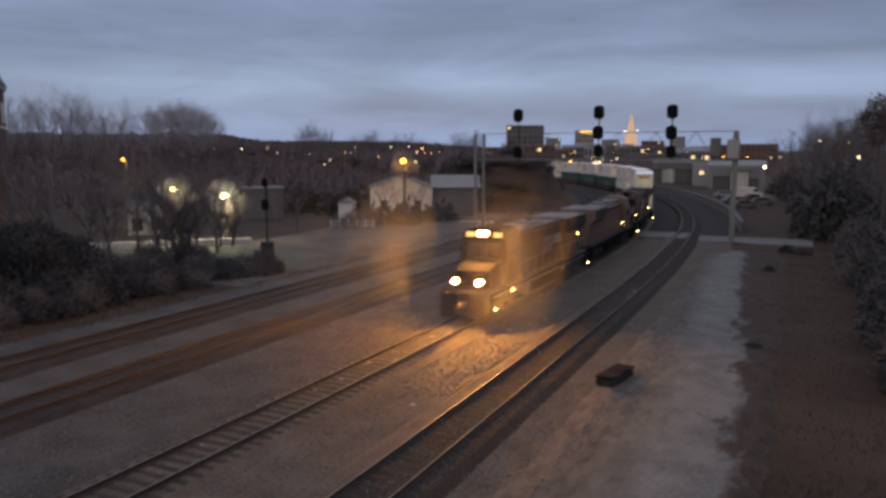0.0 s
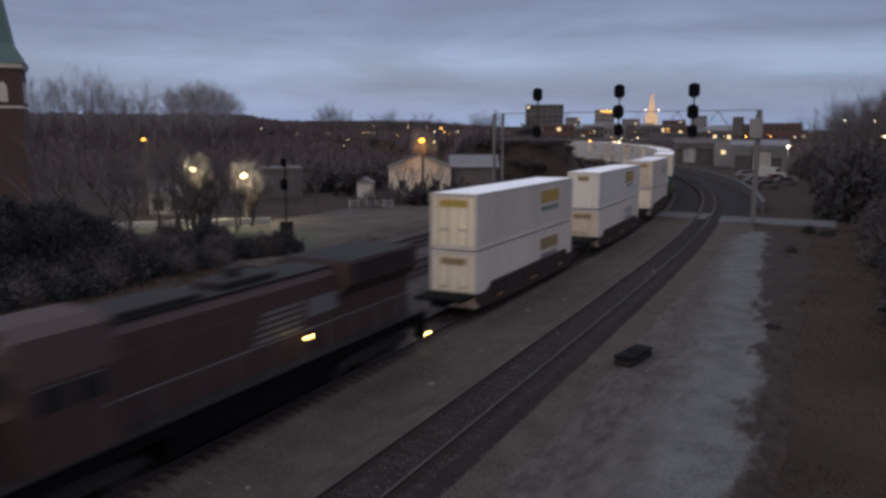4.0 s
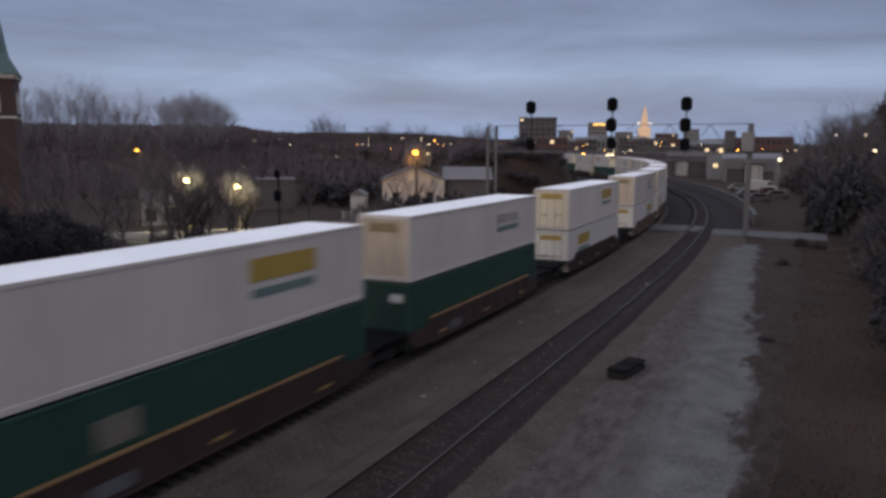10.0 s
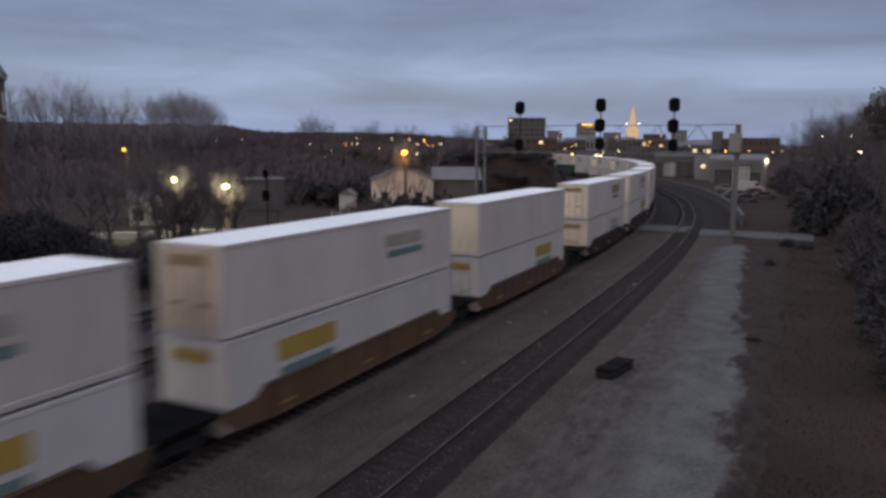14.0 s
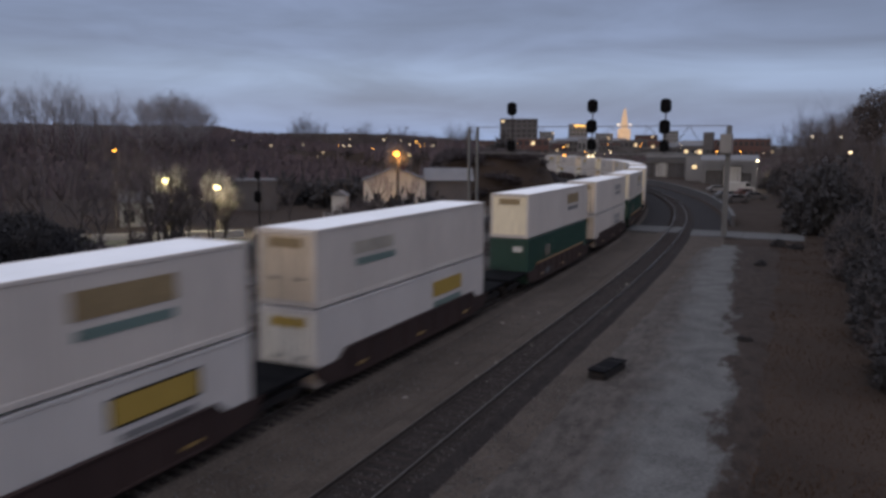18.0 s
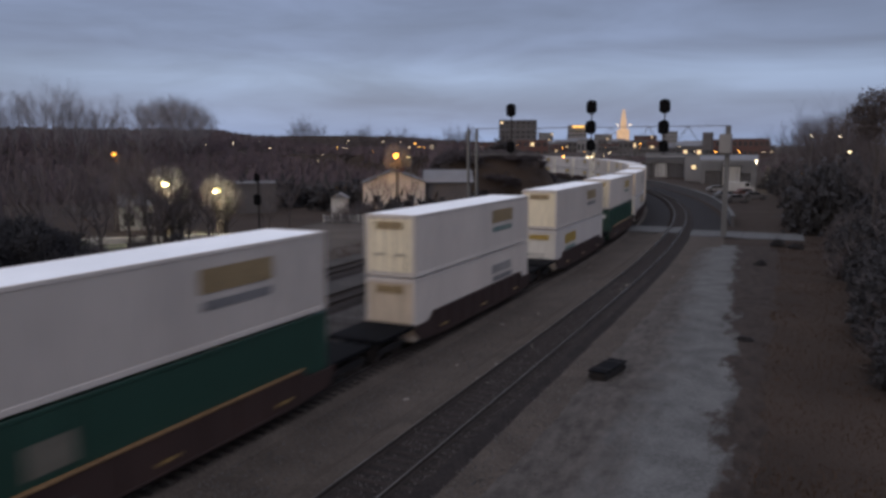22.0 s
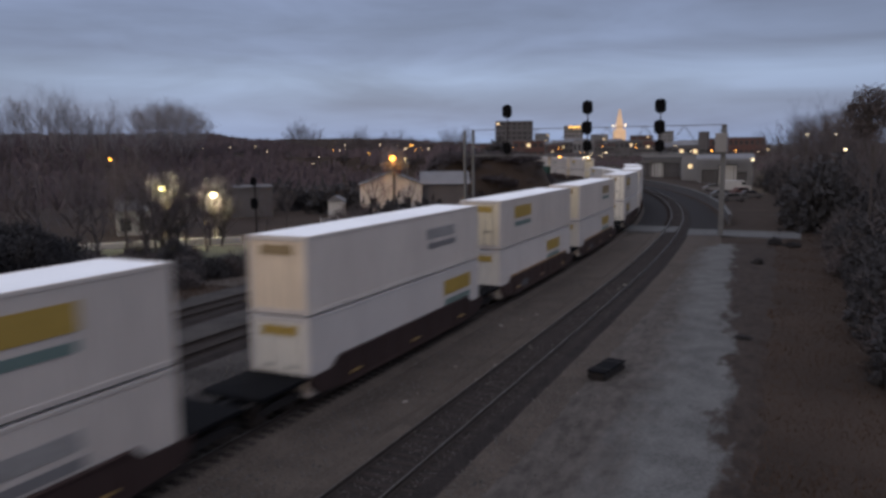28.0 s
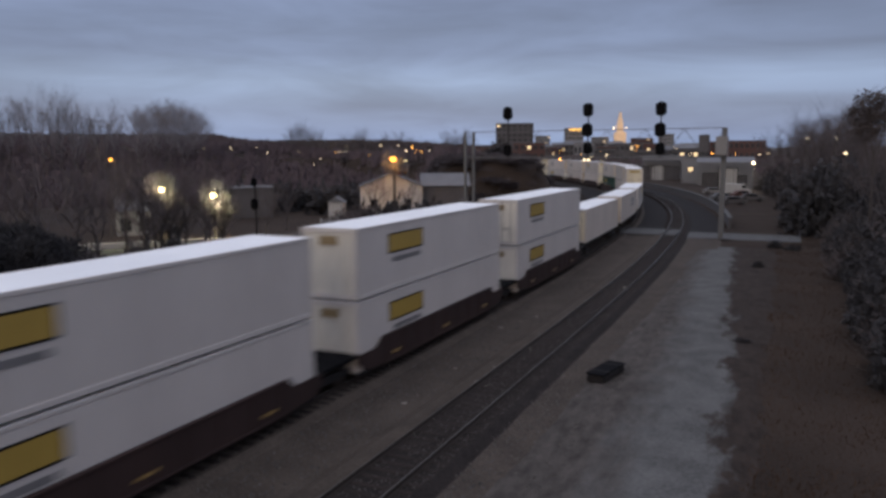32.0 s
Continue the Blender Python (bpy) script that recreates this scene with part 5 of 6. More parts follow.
def spire():
    x, y, z = bearing(-11.57, 800, 0.0505)
    g0 = height(x, y)
    g = thing("floodlit_tower", "floodlit stone tower with a tapering spire", "tower", m=pose(x, y, g0, 0, 0, 11.6))
    h = z - g0
    part("base", Build().box(-6.2, 6.2, -6.2, 6.2, 0, h * 0.45), M_spire, g)
    part("shaft", Build().box(-3.4, 3.4, -3.4, 3.4, h * 0.45, h * 0.62, 0.3), M_spire, g)
    part("belfry", Build().box(-3.0, 3.0, -3.0, 3.0, h * 0.62, h * 0.72, 0.3), M_spire, g)
    part("spire", Build().add([(-2.7, -2.7, h * 0.72), (2.7, -2.7, h * 0.72), (2.7, 2.7, h * 0.72), (-2.7, 2.7, h * 0.72), (-1.0, -1.0, h), (1.0, -1.0, h), (1.0, 1.0, h), (-1.0, 1.0, h)],
                              [(0, 1, 5, 4), (1, 2, 6, 5), (2, 3, 7, 6), (3, 0, 4, 7), (4, 5, 6, 7)]), M_spire, g)
    for k in (-1, 1):
        part("floodlight", Build().box(k * 6.0 - 0.7, k * 6.0 + 0.7, -9, -8.4, h * 0.55, h * 0.57), M_farw, g, "floodlight")
    li = new("tower_flood", bpy.data.lights.new("tower_flood", "SPOT"))
    li.data.energy, li.data.color, li.data.spot_size, li.data.shadow_soft_size = 75000, (1.0, 0.66, 0.40), radians(50), 1.0
    li.matrix_world = look((x - 6, y - 55, g0 + 8), (x, y, g0 + h * 0.75))


spire()
# warehouses outside the curve
for az, d, a, b, top, low_, wm, lab, roof in (
        (-8.3, 255, -9.9, -6.7, -0.0065, -0.6, M_render_, "long grey trackside warehouse", 0.0),
        (-6.55, 232, -7.15, -5.95, -0.0085, -0.6, M_render_, "grey warehouse front with a lit window", 0.0),
        (-4.2, 215, -5.9, -2.2, -0.0125, -0.8, M_render_, "low grey warehouse with a pale roof", 1.2)):
    g = block(az, d, wide(a, b, d), top, 14, wm, lab, 0, 0, (), roof, "warehouse", low_)
    if "lit" in lab:
        w = part("window", Build().box(-0.75, 0.75, -0.08, 0.05, 3.9, 5.2), M_dark, g)
        part("pane", Build().box(-0.6, 0.6, -0.11, -0.07, 4.0, 5.1), M_litwin, w, "lit window")
for az, d, w, h, wm, lab in ((-4.0, 213, 4.4, 5.0, M_siding, "white roller door of the warehouse"), (-5.2, 214, 3.6, 3.4, M_dark, "dark loading door of the warehouse"), (-3.2, 213.5, 3.0, 3.2, M_dark, "dark loading door of the warehouse"),
                             (-8.9, 253.5, 5.0, 4.6, M_siding, "pale roller door of the long warehouse"), (-7.9, 253.5, 5.0, 4.2, M_dark, "dark loading door of the long warehouse"), (-9.5, 253.5, 4.0, 4.2, M_dark, "dark loading door of the long warehouse")):
    bx, by, bz = bearing(az, d)
    door = thing("loading_door", lab, "door", "warehouse doors", m=pose(bx, by, height(bx, by) - 0.1, 0, 0, -az))
    part("frame", Build().box(-w / 2 - 0.2, -w / 2, -0.2, 0.1, 0, h).box(w / 2, w / 2 + 0.2, -0.2, 0.1, 0, h).box(-w / 2 - 0.2, w / 2 + 0.2, -0.2, 0.1, h, h + 0.25), M_darksteel, door)
    for k in range(6):
        part("slat", Build().box(-w / 2, w / 2, -0.08, 0.04, h / 6 * k + 0.02, h / 6 * (k + 1) - 0.02), wm, door)
for az, d, w, wm in ((-8.3, 254, 15.0, M_render_), (-4.2, 213, 14.5, M_render_)):
    bx, by, bz = bearing(az, d - 1.0, -0.009 if az < -6 else -0.0135)
    canopy = thing("canopy", "pale metal canopy along the warehouse front", "canopy", m=pose(bx, by, bz, 0, 0, -az))
    part("roof", Build().box(-w / 2, w / 2, -1.6, 1.2, -0.2, 0.0), wm, canopy)
    for k in (-0.45, -0.15, 0.15, 0.45):
        part("post", Build().rod((w * k, -1.4, -0.2), (w * k, -1.4, height(bx, by) - bz), 0.08, n=6), M_steel, canopy)


def car(az, dist, paint, label, rot):
    x, y, _ = bearing(az, dist)
    g = thing("parked_car", label, "car", "parked cars", m=pose(x, y, height(x, y), 0, 0, rot))
    body = part("body", Build().prism(((-2.2, 0.35), (2.2, 0.35), (2.25, 0.8), (1.2, 0.95), (0.6, 1.45), (-1.1, 1.45), (-1.7, 0.95), (-2.2, 0.85)), "y", -0.88, 0.88), paint, g)
    part("side_glass", Build().prism(((1.0, 0.98), (0.55, 1.38), (-1.0, 1.38), (-1.5, 0.98)), "y", -0.89, 0.89), M_glass, body)
    for x in (-1.35, 1.35):
        for y in (-0.8, 0.8):
            w = part("wheel", Build().rod((x, y - 0.1, 0.33), (x, y + 0.1, 0.33), 0.33, n=14), M_black, g)
            part("rim", Build().rod((x, y - 0.11, 0.33), (x, y + 0.11, 0.33), 0.18, n=10), M_steel, w)


def van(x, y, rot):
    g = thing("van", "white delivery van parked by the warehouse", "van", "parked cars", m=pose(x, y, height(x, y), 0, 0, rot))
    body = part("body", Build().prism(((-2.8, 0.4), (2.7, 0.4), (2.75, 1.1), (2.0, 1.35), (1.5, 2.25), (-2.8, 2.3)), "y", -0.98, 0.98), M_siding, g)
    part("windscreen", Build().prism(((1.99, 1.4), (1.56, 2.15), (1.60, 2.16), (2.04, 1.42)), "y", -0.85, 0.85), M_glass, body)
    part("side_glass", Build().prism(((1.85, 1.4), (1.5, 2.05), (0.8, 2.05), (0.8, 1.4)), "y", -0.99, 0.99), M_glass, body)
    for wx in (-1.8, 1.8):
        for wy in (-0.85, 0.85):
            w = part("wheel", Build().rod((wx, wy - 0.12, 0.36), (wx, wy + 0.12, 0.36), 0.36, n=14), M_black, g)
            part("rim", Build().rod((wx, wy - 0.13, 0.36), (wx, wy + 0.13, 0.36), 0.2, n=10), M_steel, w)


van(6.5, 172.0, 12)
for az, d, pm, lab, rt in ((-4.3, 150, M_steel, "silver grey parked car beside the warehouse", 20), (-3.0, 160, M_brick, "dark red parked car beside the warehouse", 30), (-3.6, 140, M_dark, "dark parked car beside the warehouse", 25),
                           (-2.4, 150, M_dark, "dark parked car beside the warehouse", 15), (-4.9, 172, M_bargrey, "grey parked car beside the warehouse", 10)):
    car(az, d, pm, lab, rt)


# ---- bare trees, bushes and dead grass ----
def branch(verts, faces, a, way, length, r, depth, rg, spread, bits):
    """A limb and its smaller limbs, in three-sided tapered pieces."""
    p = Vector(a)
    pieces = 3 if depth > 1 else 2
    for i in range(pieces):
        way = (way + Vector((rg.uniform(-1, 1), rg.uniform(-1, 1), rg.uniform(-0.3, 0.8))) * 0.16).normalized()
        q = p + way * (length / pieces)
        r1 = r * (1 - 0.25 * (i + 1) / pieces * 1.6)
        t = way.to_track_quat("Z", "Y")
        k = len(verts)
        if depth == 0 and bits:       # the last twigs are flat
            side = t @ Vector((1, 0, 0))
            for c, rr in ((p, r * (1 - 0.4 * i / pieces)), (q, max(r1, 0.004))):
                verts += [tuple(c - side * rr), tuple(c + side * rr)]
            faces.append((k, k + 1, k + 3, k + 2))
        else:
            for c, rr in ((p, r * (1 - 0.4 * i / pieces)), (q, max(r1, 0.004))):
                verts += [tuple(c + t @ Vector((math.cos(2.1 * j) * rr, math.sin(2.1 * j) * rr, 0))) for j in range(3)]
            faces += [(k + j, k + (j + 1) % 3, k + 3 + (j + 1) % 3, k + 3 + j) for j in range(3)]
        if depth > 0 and i > 0:
            for _ in range(bits):
                side = (way + Vector((rg.uniform(-1, 1), rg.uniform(-1, 1), rg.uniform(-0.2, 0.7))) * spread).normalized()
                branch(verts, faces, q, side, length * rg.uniform(0.5, 0.75), r * 0.5, depth - 1, rg, spread, bits)
        p = q


def bare_tree(h, seed, spread=0.75, depth=4, bark=None, thin=1.0):
    """Trunk and twig meshes of a leafless tree."""
    rg = random.Random(seed)
    tv, tf, cv, cf = [], [], [], []
    branch(tv, tf, (0, 0, -0.3), Vector((0, 0, 1)), h * 0.42, h * 0.018 * thin, 0, rg, spread, 0)
    top = Vector(tv[-1])
    for i in range(7):
        z = h * (0.16 + 0.04 * i)
        a = i * 2.4 + rg.uniform(-0.4, 0.4)
        branch(cv, cf, (0, 0, z), Vector((math.cos(a) * spread, math.sin(a) * spread, 1.0)).normalized(), h * rg.uniform(0.26, 0.36), h * 0.0085 * thin, depth - 1, rg, spread, 2)
    branch(cv, cf, top, Vector((0, 0, 1)), h * 0.3, h * 0.010 * thin, depth, rg, spread, 2)
    return soup("trunk", tv, tf, M_bark), soup("crown", cv, cf, bark or M_twig)


TREES = [bare_tree(13, 11, 0.6), bare_tree(13, 23, 0.8), bare_tree(13, 37, 1.0), bare_tree(13, 41, 0.5)]
FAR_TREES = [bare_tree(13, 12, 0.40, 4, M_hazetwig, 0.52), bare_tree(13, 24, 0.5, 4, M_hazetwig, 0.52), bare_tree(13, 38, 0.75, 5, M_hazetwig, 0.5), bare_tree(13, 45, 0.9, 5, M_hazetwig, 0.5)]
MID_TREES = [bare_tree(13, 51, 0.7, 5, M_twig, 0.6), bare_tree(13, 52, 0.9, 4, M_twig, 0.7)]
STOUT = [bare_tree(13, 61, 0.8, 3, M_bark, 2.0), bare_tree(13, 62, 0.6, 3, M_bark, 2.0)]


def tree(x, y, h, kind, label, z=None, group="bare trees", kinds=None):
    s = h / 13.0
    g = thing("bare_tree", label, "tree", group, m=pose(x, y, height(x, y) if z is None else z, 0, 0, (x * 37 + y * 11) % 360))
    for nm, me in zip(("trunk", "crown"), (kinds or TREES)[kind % len(kinds or TREES)]):
        o = new(nm, me)
        o.parent, o.scale = g, (s, s, s)
    return g


rt = random.Random(77)
SKYLINE = ((-60, 0.060), (-57, 0.062), (-54, 0.066), (-51.8, 0.077), (-50.6, 0.060), (-49.4, 0.066), (-48.4, 0.060), (-47.6, 0.047), (-46.8, 0.058), (-44.4, 0.064), (-43, 0.060), (-42, 0.050), (-41.3, 0.032), (-30, 0.03))


def tree_top(az):
    """How high the trees on the rise reach, as a slope from the eye."""
    for (a, h), (b, k) in zip(SKYLINE, SKYLINE[1:]):
        if az <= b:
            return h + (k - h) * (az - a) / (b - a)
    return 0.03


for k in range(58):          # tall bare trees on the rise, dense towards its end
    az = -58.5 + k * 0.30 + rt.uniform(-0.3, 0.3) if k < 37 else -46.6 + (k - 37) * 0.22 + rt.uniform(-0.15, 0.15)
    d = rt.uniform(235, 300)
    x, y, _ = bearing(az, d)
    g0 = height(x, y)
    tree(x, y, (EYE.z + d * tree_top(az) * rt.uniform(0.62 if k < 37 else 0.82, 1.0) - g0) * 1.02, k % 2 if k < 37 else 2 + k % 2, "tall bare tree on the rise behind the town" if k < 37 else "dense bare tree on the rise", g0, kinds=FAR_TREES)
for az, d, slope, n, wide_ in ((-35.3, 300, 0.046, 8, 0.8), (-34.1, 310, 0.030, 5, 0.7), (-31.1, 340, 0.030, 9, 1.0), (-28.3, 350, 0.026, 8, 1.0), (-26.6, 350, 0.020, 6, 0.8), (-23.7, 330, 0.030, 8, 0.9)):
    for k in range(n):
        x, y, _ = bearing(az + wide_ * (k / (n - 1) - 0.5) * 2, d + rt.uniform(-15, 15))
        top = EYE.z + d * slope * (1.0 - 0.45 * abs(k / (n - 1) - 0.5) * 2) * rt.uniform(0.85, 1.05) - height(x, y)
        tree(x, y, max(top, 4.0), k, "bare tree on the skyline", kinds=MID_TREES)
for az, d, h in ((-45.6, 74, 9.5), (-44.7, 76, 9.0), (-45.1, 78, 10), (-42.3, 76, 9), (-29.8, 104, 6.5), (-27.2, 103, 5.5), (-46.4, 70, 7.0), (-43.6, 78, 6.5), (-42.0, 80, 7.0), (-41.0, 82, 6.5), (-47.8, 78, 9), (-49.5, 70, 9), (-51.0, 74, 10), (-53.0, 66, 10), (-55.0, 70, 10), (-48.6, 95, 11), (-47.2, 100, 10), (-38.0, 90, 6), (-36.5, 95, 6)):
    x, y, _ = bearing(az, d)
    tree(x, y, h, int(d), "dark bare tree by the lamp-lit lawn")


for az, d, h, n in ((-45.35, 78, 6.2, 0), (-44.75, 79, 6.6, 1), (-44.2, 77, 5.4, 0), (-41.2, 80, 5.0, 1), (-46.2, 76, 5.0, 1)):
    x, y, _ = bearing(az, d)
    tree(x, y, h, n, "stout dark pollard tree below the yard lamp", kinds=STOUT)


def twiggy(n, rx, rz, seed, leaf, size):
    """A thicket: many thin blades in a ragged mound."""
    rg = np.random.RandomState(seed)
    d = rg.normal(size=(n, 3))
    d /= np.linalg.norm(d, axis=1)[:, None]
    bump = np.array([noise.noise((p[0] * 1.9 + seed, p[1] * 1.9, p[2] * 1.9)) for p in d])
    c = d * (rg.uniform(0.25, 1, n) ** 0.6 * (1 + 0.5 * bump))[:, None] * (rx, rx, rz)
    c[:, 2] = np.abs(c[:, 2])
    a = rg.normal(size=(n, 3)) + d * 0.8 + (0, 0, 0.7)
    a /= np.linalg.norm(a, axis=1)[:, None]
    b = np.cross(a, rg.normal(size=(n, 3)))
    b /= np.linalg.norm(b, axis=1)[:, None]
    ln, wd = rg.uniform(0.6, 1.4, n)[:, None] * size, (size * (0.32 if leaf else 0.05))
    v = np.stack([c - b * wd, c + b * wd, c + a * ln + b * wd * 0.3, c + a * ln - b * wd * 0.3], 1).reshape(-1, 3)
    return v.tolist(), [(4 * i, 4 * i + 1, 4 * i + 2, 4 * i + 3) for i in range(n)]


BUSH = [soup("twigs", *twiggy(1100, 1.6, 2.6, 3, False, 0.75), M_twig), soup("twigs", *twiggy(1100, 1.9, 2.0, 8, False, 0.7), M_twig)]
SHRUB = [soup("leaves", *twiggy(3300, 1.7, 2.8, 5, True, 0.23), M_leaf), soup("leaves", *twiggy(3300, 2.0, 2.3, 6, True, 0.23), M_leaf)]


def stems(h, seed):
    rg = random.Random(seed)
    b = Build()
    for i in range(5):
        a = rg.uniform(0, 6.3)
        b.rod((math.cos(a) * 0.15, math.sin(a) * 0.15, -0.3), (math.cos(a) * 0.7, math.sin(a) * 0.7, h * 0.7), 0.04, 0.015, n=4)
    return b.mesh("stems", M_bark)


STEMS = [stems(2.4, 1), stems(2.4, 2)]


def bush(x, y, s, k, evergreen, label, tall=1.0, z=None, group="bushes"):
    g = thing("bush", label, "bush", group, m=pose(x, y, (height(x, y) if z is None else z) - 0.1, 0, 0, (x * 53 + y * 29) % 360))
    for nm, me in (("stems", STEMS[k % 2]), ("foliage", (SHRUB if evergreen else BUSH)[k % 2])):
        o = new(nm, me)
        o.parent, o.scale = g, (s, s, s * tall)


for k in range(60):          # the dark thicket along the right of way
    y = 32 + k * 1.5 + rt.uniform(-1, 1)
    x = 21.6 + rt.uniform(0, 1.2)
    bush(x, y, rt.uniform(0.8, 1.15), k, k % 3 > 0, "dark evergreen thicket on the bank" if k % 3 else "bare brown thicket on the bank", rt.uniform(0.9, 1.3))
for k in range(70):
    y = 34 + k * 1.6 + rt.uniform(-1, 1)
    bush(25.5 + rt.uniform(-1, 3.5), y, rt.uniform(1.2, 1.9), k, k % 3 > 0, "tall dark evergreen thicket on the bank", rt.uniform(1.0, 1.5))
for k in range(12):
    y = 62 + k * 6.5 + rt.uniform(-2, 2)
    tree(24.0 + rt.uniform(0, 5), y, rt.uniform(8, 10.5), k, "bare tree in the thicket", kinds=MID_TREES)


def clump_tree(x, y, label, trunk, clumps, material, leaf, n, size, seed):
    """A tree whose crown is a few ragged clumps: x, y, z, radius of each."""
    g = thing("tree", label, "tree", "trees with dense crowns", m=pose(x, y, height(x, y)))
    b = Build().rod((0, 0, -0.3), (0.1, 0, trunk), 0.16, 0.09, n=7)
    v = []
    for i, (cx, cy, cz, r) in enumerate(clumps):
        b.rod((0.1, 0, trunk * 0.75), (cx, cy, cz), 0.07, 0.03, n=5)
        q = np.array(twiggy(n, r, r, seed + i, leaf, size)[0])
        low = np.array(twiggy(n // 2, r, r * 0.8, seed + 40 + i, leaf, size)[0]) * (1, 1, -1)
        v.append(np.concatenate((q, low)) + (cx, cy, cz))
    v = np.concatenate(v)
    part("trunk", b, M_bark, g)
    part("crown", soup("crown", v.tolist(), [(4 * i, 4 * i + 1, 4 * i + 2, 4 * i + 3) for i in range(len(v) // 4)], material), None, g)


cx_, cy_, _ = bearing(4.9, 78)
gz_ = EYE.z - height(cx_, cy_)
clump_tree(cx_, cy_, "dark tree with a round crown above the thicket", 9.5, ((-0.4, 0, gz_ + 4.0, 1.5), (0.9, 0.3, gz_ + 3.6, 1.6), (-1.4, 0.2, gz_ + 3.0, 1.1), (0.2, 0, gz_ + 2.4, 1.4), (2.0, 0, gz_ + 2.6, 1.5), (-0.9, 0, gz_ + 1.4, 1.0)), M_twig, True, 600, 0.20, 70)
# twig crowns added behind the yard lamps and the sodium lamp, as their halos
for az, d, sl, s in ((-45.1, 86.2, -0.043, 81), (-41.65, 86.2, -0.0518, 91), (-28.45, 110.6, -0.009, 101)):
    lx, ly, lz = bearing(az, d, sl)
    g0 = lz - height(lx, ly)
    clump_tree(lx, ly, "added twig crown standing in for a lamp's halo", g0 - 1.2, ((0, 0, g0, 1.8), (-1.0, 0.5, g0 - 1.0, 1.2), (1.0, 0.5, g0 - 0.9, 1.2)), M_hazetwig, False, 900, 0.36, s)
for k in range(44):          # scrub behind the siding, dense as far as the signal mast
    y = 18 + k * 0.70
    x = -21.8 - rt.uniform(0, 3.0) - max(0, 30 - y) * 0.2
    bush(x, y, rt.uniform(0.5, 0.8), k, k % 4 > 0, "dark scrub behind the siding", rt.uniform(0.7, 1.1))
for k in range(48):
    y = 20 + k * 0.62
    bush(-26.5 - rt.uniform(0, 11), y, rt.uniform(0.55, 0.85), k, k % 3 == 0, "tall dark scrub behind the siding", rt.uniform(0.9, 1.2))


for k in range(8):
    x, y, _ = bearing(-58.6 + k * 0.95, 54 + (k * 7) % 11)
    top = 5.4 - 0.28 * k + 0.5 * (k % 3)
    clump_tree(x, y, "dark evergreen at the edge of the lawn", top * 0.7, [(0.8 * math.cos(2.4 * i + k), 0.8 * math.sin(2.4 * i + k), top * (0.18 + 0.16 * i), 1.9 - 0.25 * i) for i in range(5)], M_leaf, True, 700, 0.17, 200 + 10 * k)
for x, y, s in ((14.9, 39.4, 0.24), (14.6, 66.0, 0.30), (15.6, 80.0, 0.42), (17.2, 79.0, 0.4)):
    bush(x, y, s, int(y), True, "low dark weed clump at the edge of the gravel", 0.7)


def thicket(spots, label, mats=None, n=420, size=0.7):
    """Far scrub, joined: each spot is x, y, size, tallness."""
    parts_ = ([], [])
    for kind in (0, 1):
        base = np.array(twiggy(n, 1.8, 2.5, 12 + kind, kind == 0, size)[0])
        for i, (x, y, s, tall) in enumerate(spots):
            if i % 2 == kind:
                a = x * 5 + y
                c, q = math.cos(a), math.sin(a)
                p = base @ np.array([[c, -q, 0], [q, c, 0], [0, 0, tall]]) * s + (x, y, height(x, y) - 0.1)
                parts_[kind].append(p)
    for kind, m in enumerate(mats or (M_leaf, M_twig)):
        if parts_[kind]:
            v = np.concatenate(parts_[kind])
            tagged(part("thicket", soup("thicket", v.tolist(), [(4 * i, 4 * i + 1, 4 * i + 2, 4 * i + 3) for i in range(len(v) // 4)], m)), label, "thicket", kind="stuff")


spots = []
for k in range(620):         # along the bank inside the curve
    t = rt.random() ** 1.7
    i = min(int(t * 3), 2)
    (a, b), (c, d) = BANK[i], BANK[i + 1]
    f = t * 3 - i
    spots.append((a + (c - a) * f + rt.uniform(-11, 11), b + (d - b) * f + rt.uniform(-12, 11), rt.uniform(0.6, 1.0), 0.42))
for k in range(260):         # on its face
    f = rt.random() ** 1.3
    spots.append((-31 - 24 * f + rt.uniform(-3, 13), 124 + 40 * f - rt.uniform(3, 16), rt.uniform(0.7, 1.1), 0.5))
thicket(spots, "dark scrub on the bank inside the curve", (M_bramble, M_bramble), 300, 0.5)
spots = []
for k in range(70):          # a low strip inside the curve
    x, y, z, a = track(172 + k * 2.3, -23 - rt.uniform(0, 4))
    spots.append((x, y, rt.uniform(1.1, 1.6), 0.9))
thicket(spots, "low dark scrub along the inside of the curve")
spots = [bearing(a, d)[:2] + (s, 0.9) for a, d, s in ((-30.9, 104, 1.0), (-30.2, 102, 1.1), (-28.4, 101, 1.2), (-27.9, 103, 1.3), (-26.4, 105, 1.0), (-31.6, 100, 1.2), (-25.6, 106, 1.1), (-32.5, 98, 1.0))]
thicket(spots, "dark bare bushes before the white house")
spots = []
for k in range(50):
    x, y, _ = bearing(-41 + k * 0.27, rt.uniform(118, 145))
    spots.append((x, y, rt.uniform(1.0, 1.6), 1.0))
thicket(spots, "dark scrub behind the white house")
spots = []
for k in range(170):
    d = rt.uniform(92, 205)
    x, y, _ = bearing(rt.uniform(max(1.5 - (d - 97) * 0.032, -2.2), 5.0), d)
    spots.append((x, y, rt.uniform(1.3, 2.2), rt.uniform(1.0, 1.5)))
thicket(spots, "dark thicket outside the curve", None, 1100, 0.32)
for k in range(30):
    d = rt.uniform(105, 200)
    az = rt.uniform(max(1.7 - (d - 97) * 0.034, -1.9), 4.8)
    x, y, _ = bearing(az, d)
    top = EYE.z + d * (0.019 + 0.0052 * (az + 1.9)) - height(x, y)
    tree(x, y, top * rt.uniform(0.8, 1.05), k, "bare tree in the far thicket", kinds=MID_TREES)


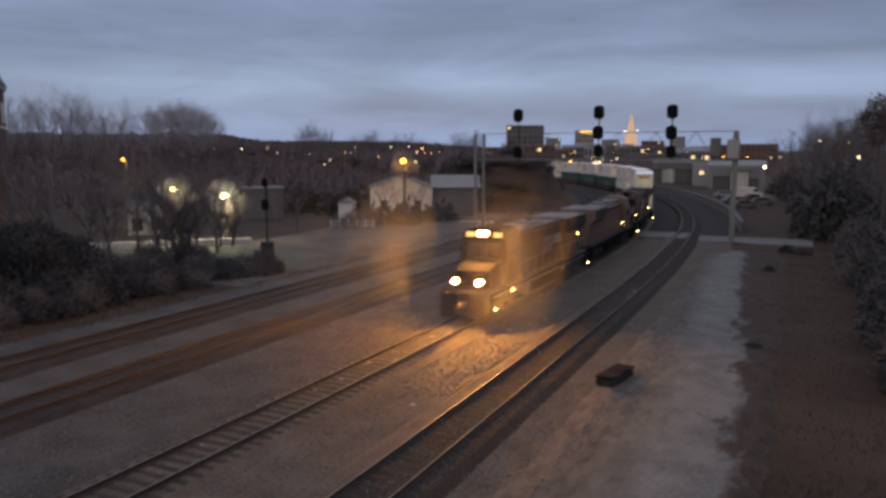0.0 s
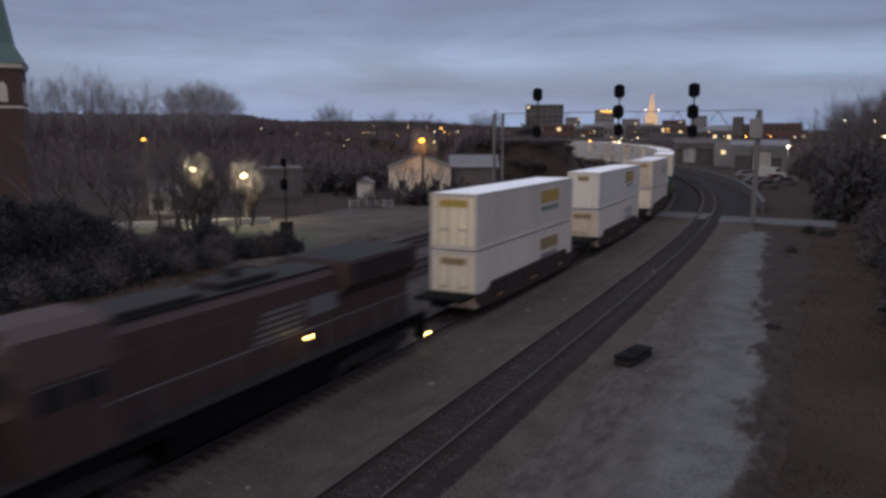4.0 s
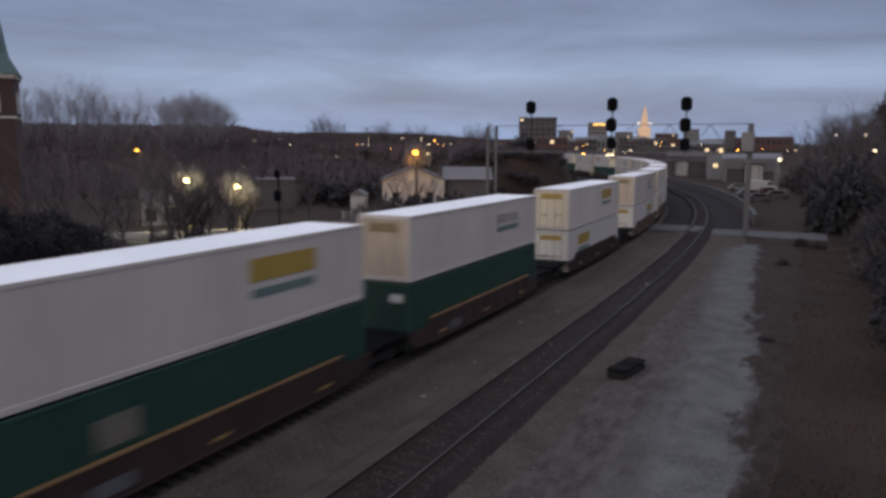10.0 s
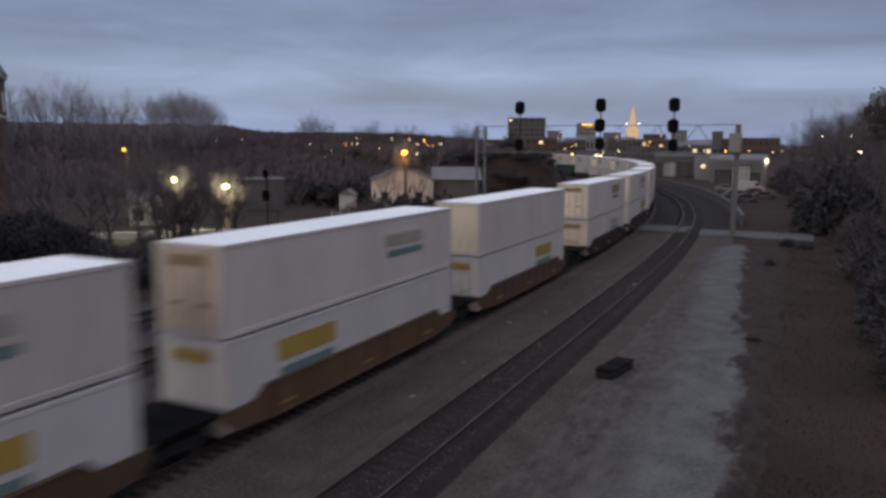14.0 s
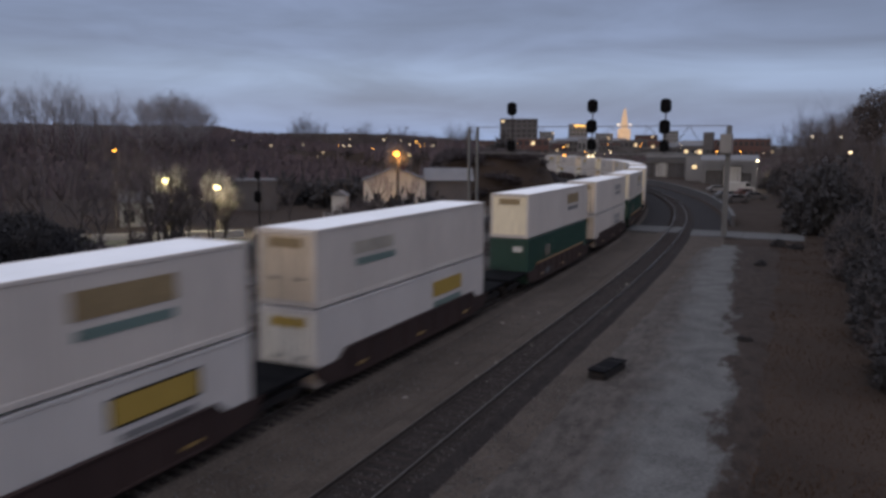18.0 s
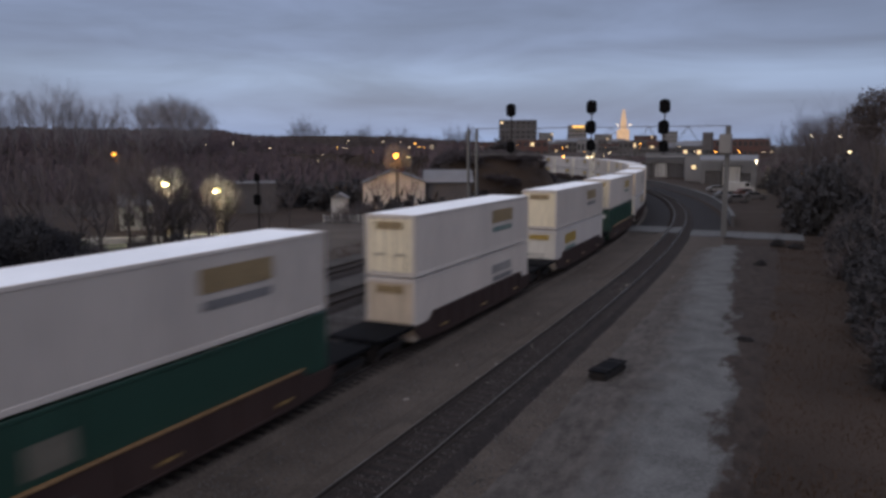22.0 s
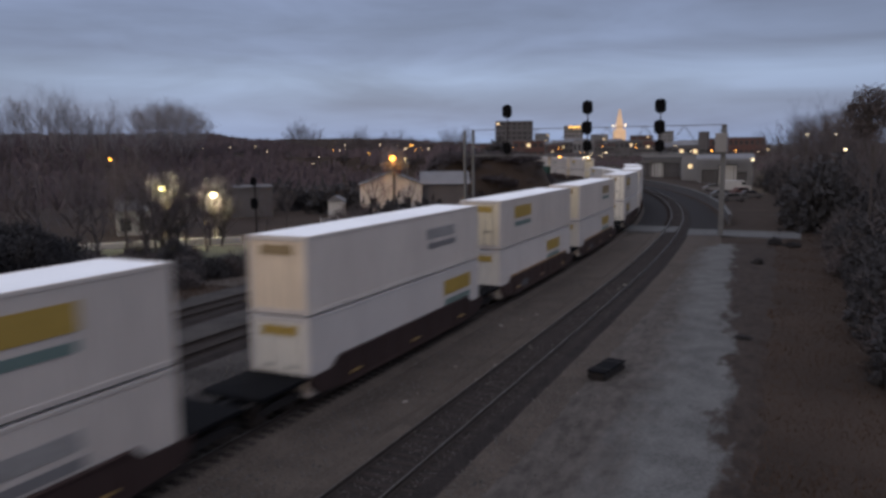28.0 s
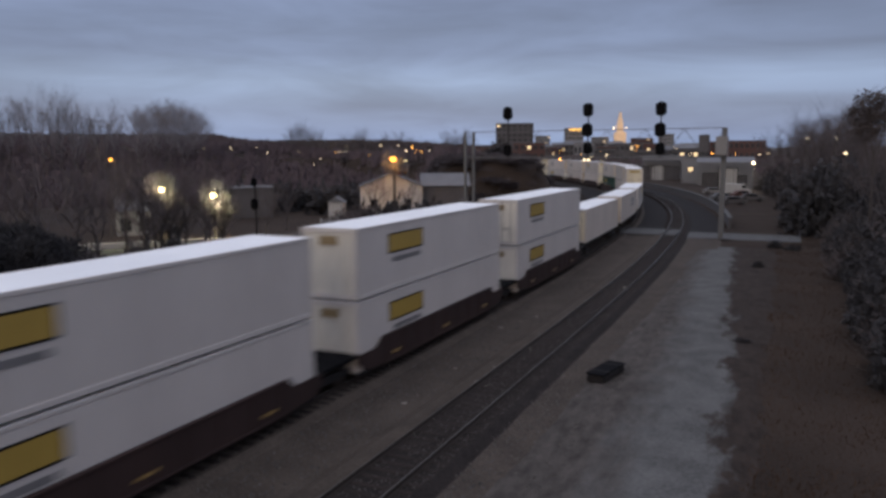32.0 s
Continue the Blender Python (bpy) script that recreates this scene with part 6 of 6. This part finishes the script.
def far_woods(n, az0, az1, d0, d1, seed):
    """Leafless woods on the far slopes: clumps of upright twigs."""
    rg = np.random.RandomState(seed)
    v, f = [], []
    for i in range(n):
        az, d = rg.uniform(az0, az1), rg.uniform(d0, d1)
        x, y, _ = bearing(az, d)
        if near_line(x, y)[0] < 900:
            continue
        z = height(x, y) - 0.3
        h, w = rg.uniform(1.6, 3.8) * (1.0 if d < 360 else 0.5), rg.uniform(1.2, 2.6)
        for j in range(14):
            a, q = rg.uniform(0, 6.3), rg.uniform(0, 1)
            bx_, by_ = x + math.cos(a) * q * w, y + math.sin(a) * q * w
            t, c, s_ = rg.uniform(0.5, 1.0) * h * (1.1 - 0.4 * q), math.cos(a * 5), math.sin(a * 5)
            k = len(v)
            v += [(bx_ - 0.35 * c, by_ - 0.35 * s_, z), (bx_ + 0.35 * c, by_ + 0.35 * s_, z), (bx_ + 0.25 * c + math.cos(a) * 0.4, by_ + 0.25 * s_, z + t), (bx_ - 0.2 * c + math.cos(a) * 0.4, by_ - 0.2 * s_, z + t * 0.93)]
            f.append((k, k + 1, k + 2, k + 3))
    return soup("woods", v, f, M_hazewood)


for args in ((4200, -62, -22, 150, 470, 1), (700, -22, 8, 300, 520, 2)):
    tagged(part("far_woods", far_woods(*args)), "dark leafless woods on the far slopes", "woods", kind="stuff")


def grass_field(n, x0, x1, y0, y1, seed, size):
    rg = np.random.RandomState(seed)
    y = y0 + (y1 - y0) * rg.uniform(0, 1, n) ** 1.4
    x = rg.uniform(x0, x1, n)
    z = np.array([height(a, b) for a, b in zip(x, y)]) - 0.03
    c = np.stack([x, y, z], 1)
    a = rg.normal(size=(n, 3)) * (0.45, 0.45, 0.1) + (0, 0, 1)
    b = rg.normal(size=(n, 3)) * (1, 1, 0.1)
    b /= np.linalg.norm(b, axis=1)[:, None]
    ln = rg.uniform(0.4, 1.2, n)[:, None] * size
    v = np.stack([c - b * 0.02, c + b * 0.02, c + a * ln], 1).reshape(-1, 3)
    return soup("blades", v.tolist(), [(3 * i, 3 * i + 1, 3 * i + 2) for i in range(n)], M_grass)


for nm, args in (("dead_grass", (34000, 15.0, 24.0, 6, 90, 4, 0.17)), ("dead_weeds", (9000, -23.0, -18.6, 12, 80, 5, 0.30))):
    tagged(part(nm, grass_field(*args)), "brown dead grass beside the tracks", "grass", kind="stuff")


# ---- the train runs ----
SURGE = {0: -0.9, 7: -0.35, 9: 0.25, 10: -0.35, 11: 0.4, 13: 0.3, 18: 0.85, 24: -0.4, 28: 0.55, 29: -0.3, 31: -0.45}      # metres by which the train runs uneven, by the second


def motions():
    for ob, (u, z) in MOVING:
        back = z == "back"
        lift = Matrix.Translation((0, 0, 0 if back else z))
        turn = Euler((0, 0, math.pi)).to_matrix().to_4x4() if back else Matrix.Identity(4)
        walk(ob, [(t, train_pose(u - SPEED * t + SURGE.get(t, 0.0)) @ lift @ turn) for t in range(0, 33)])


motions()
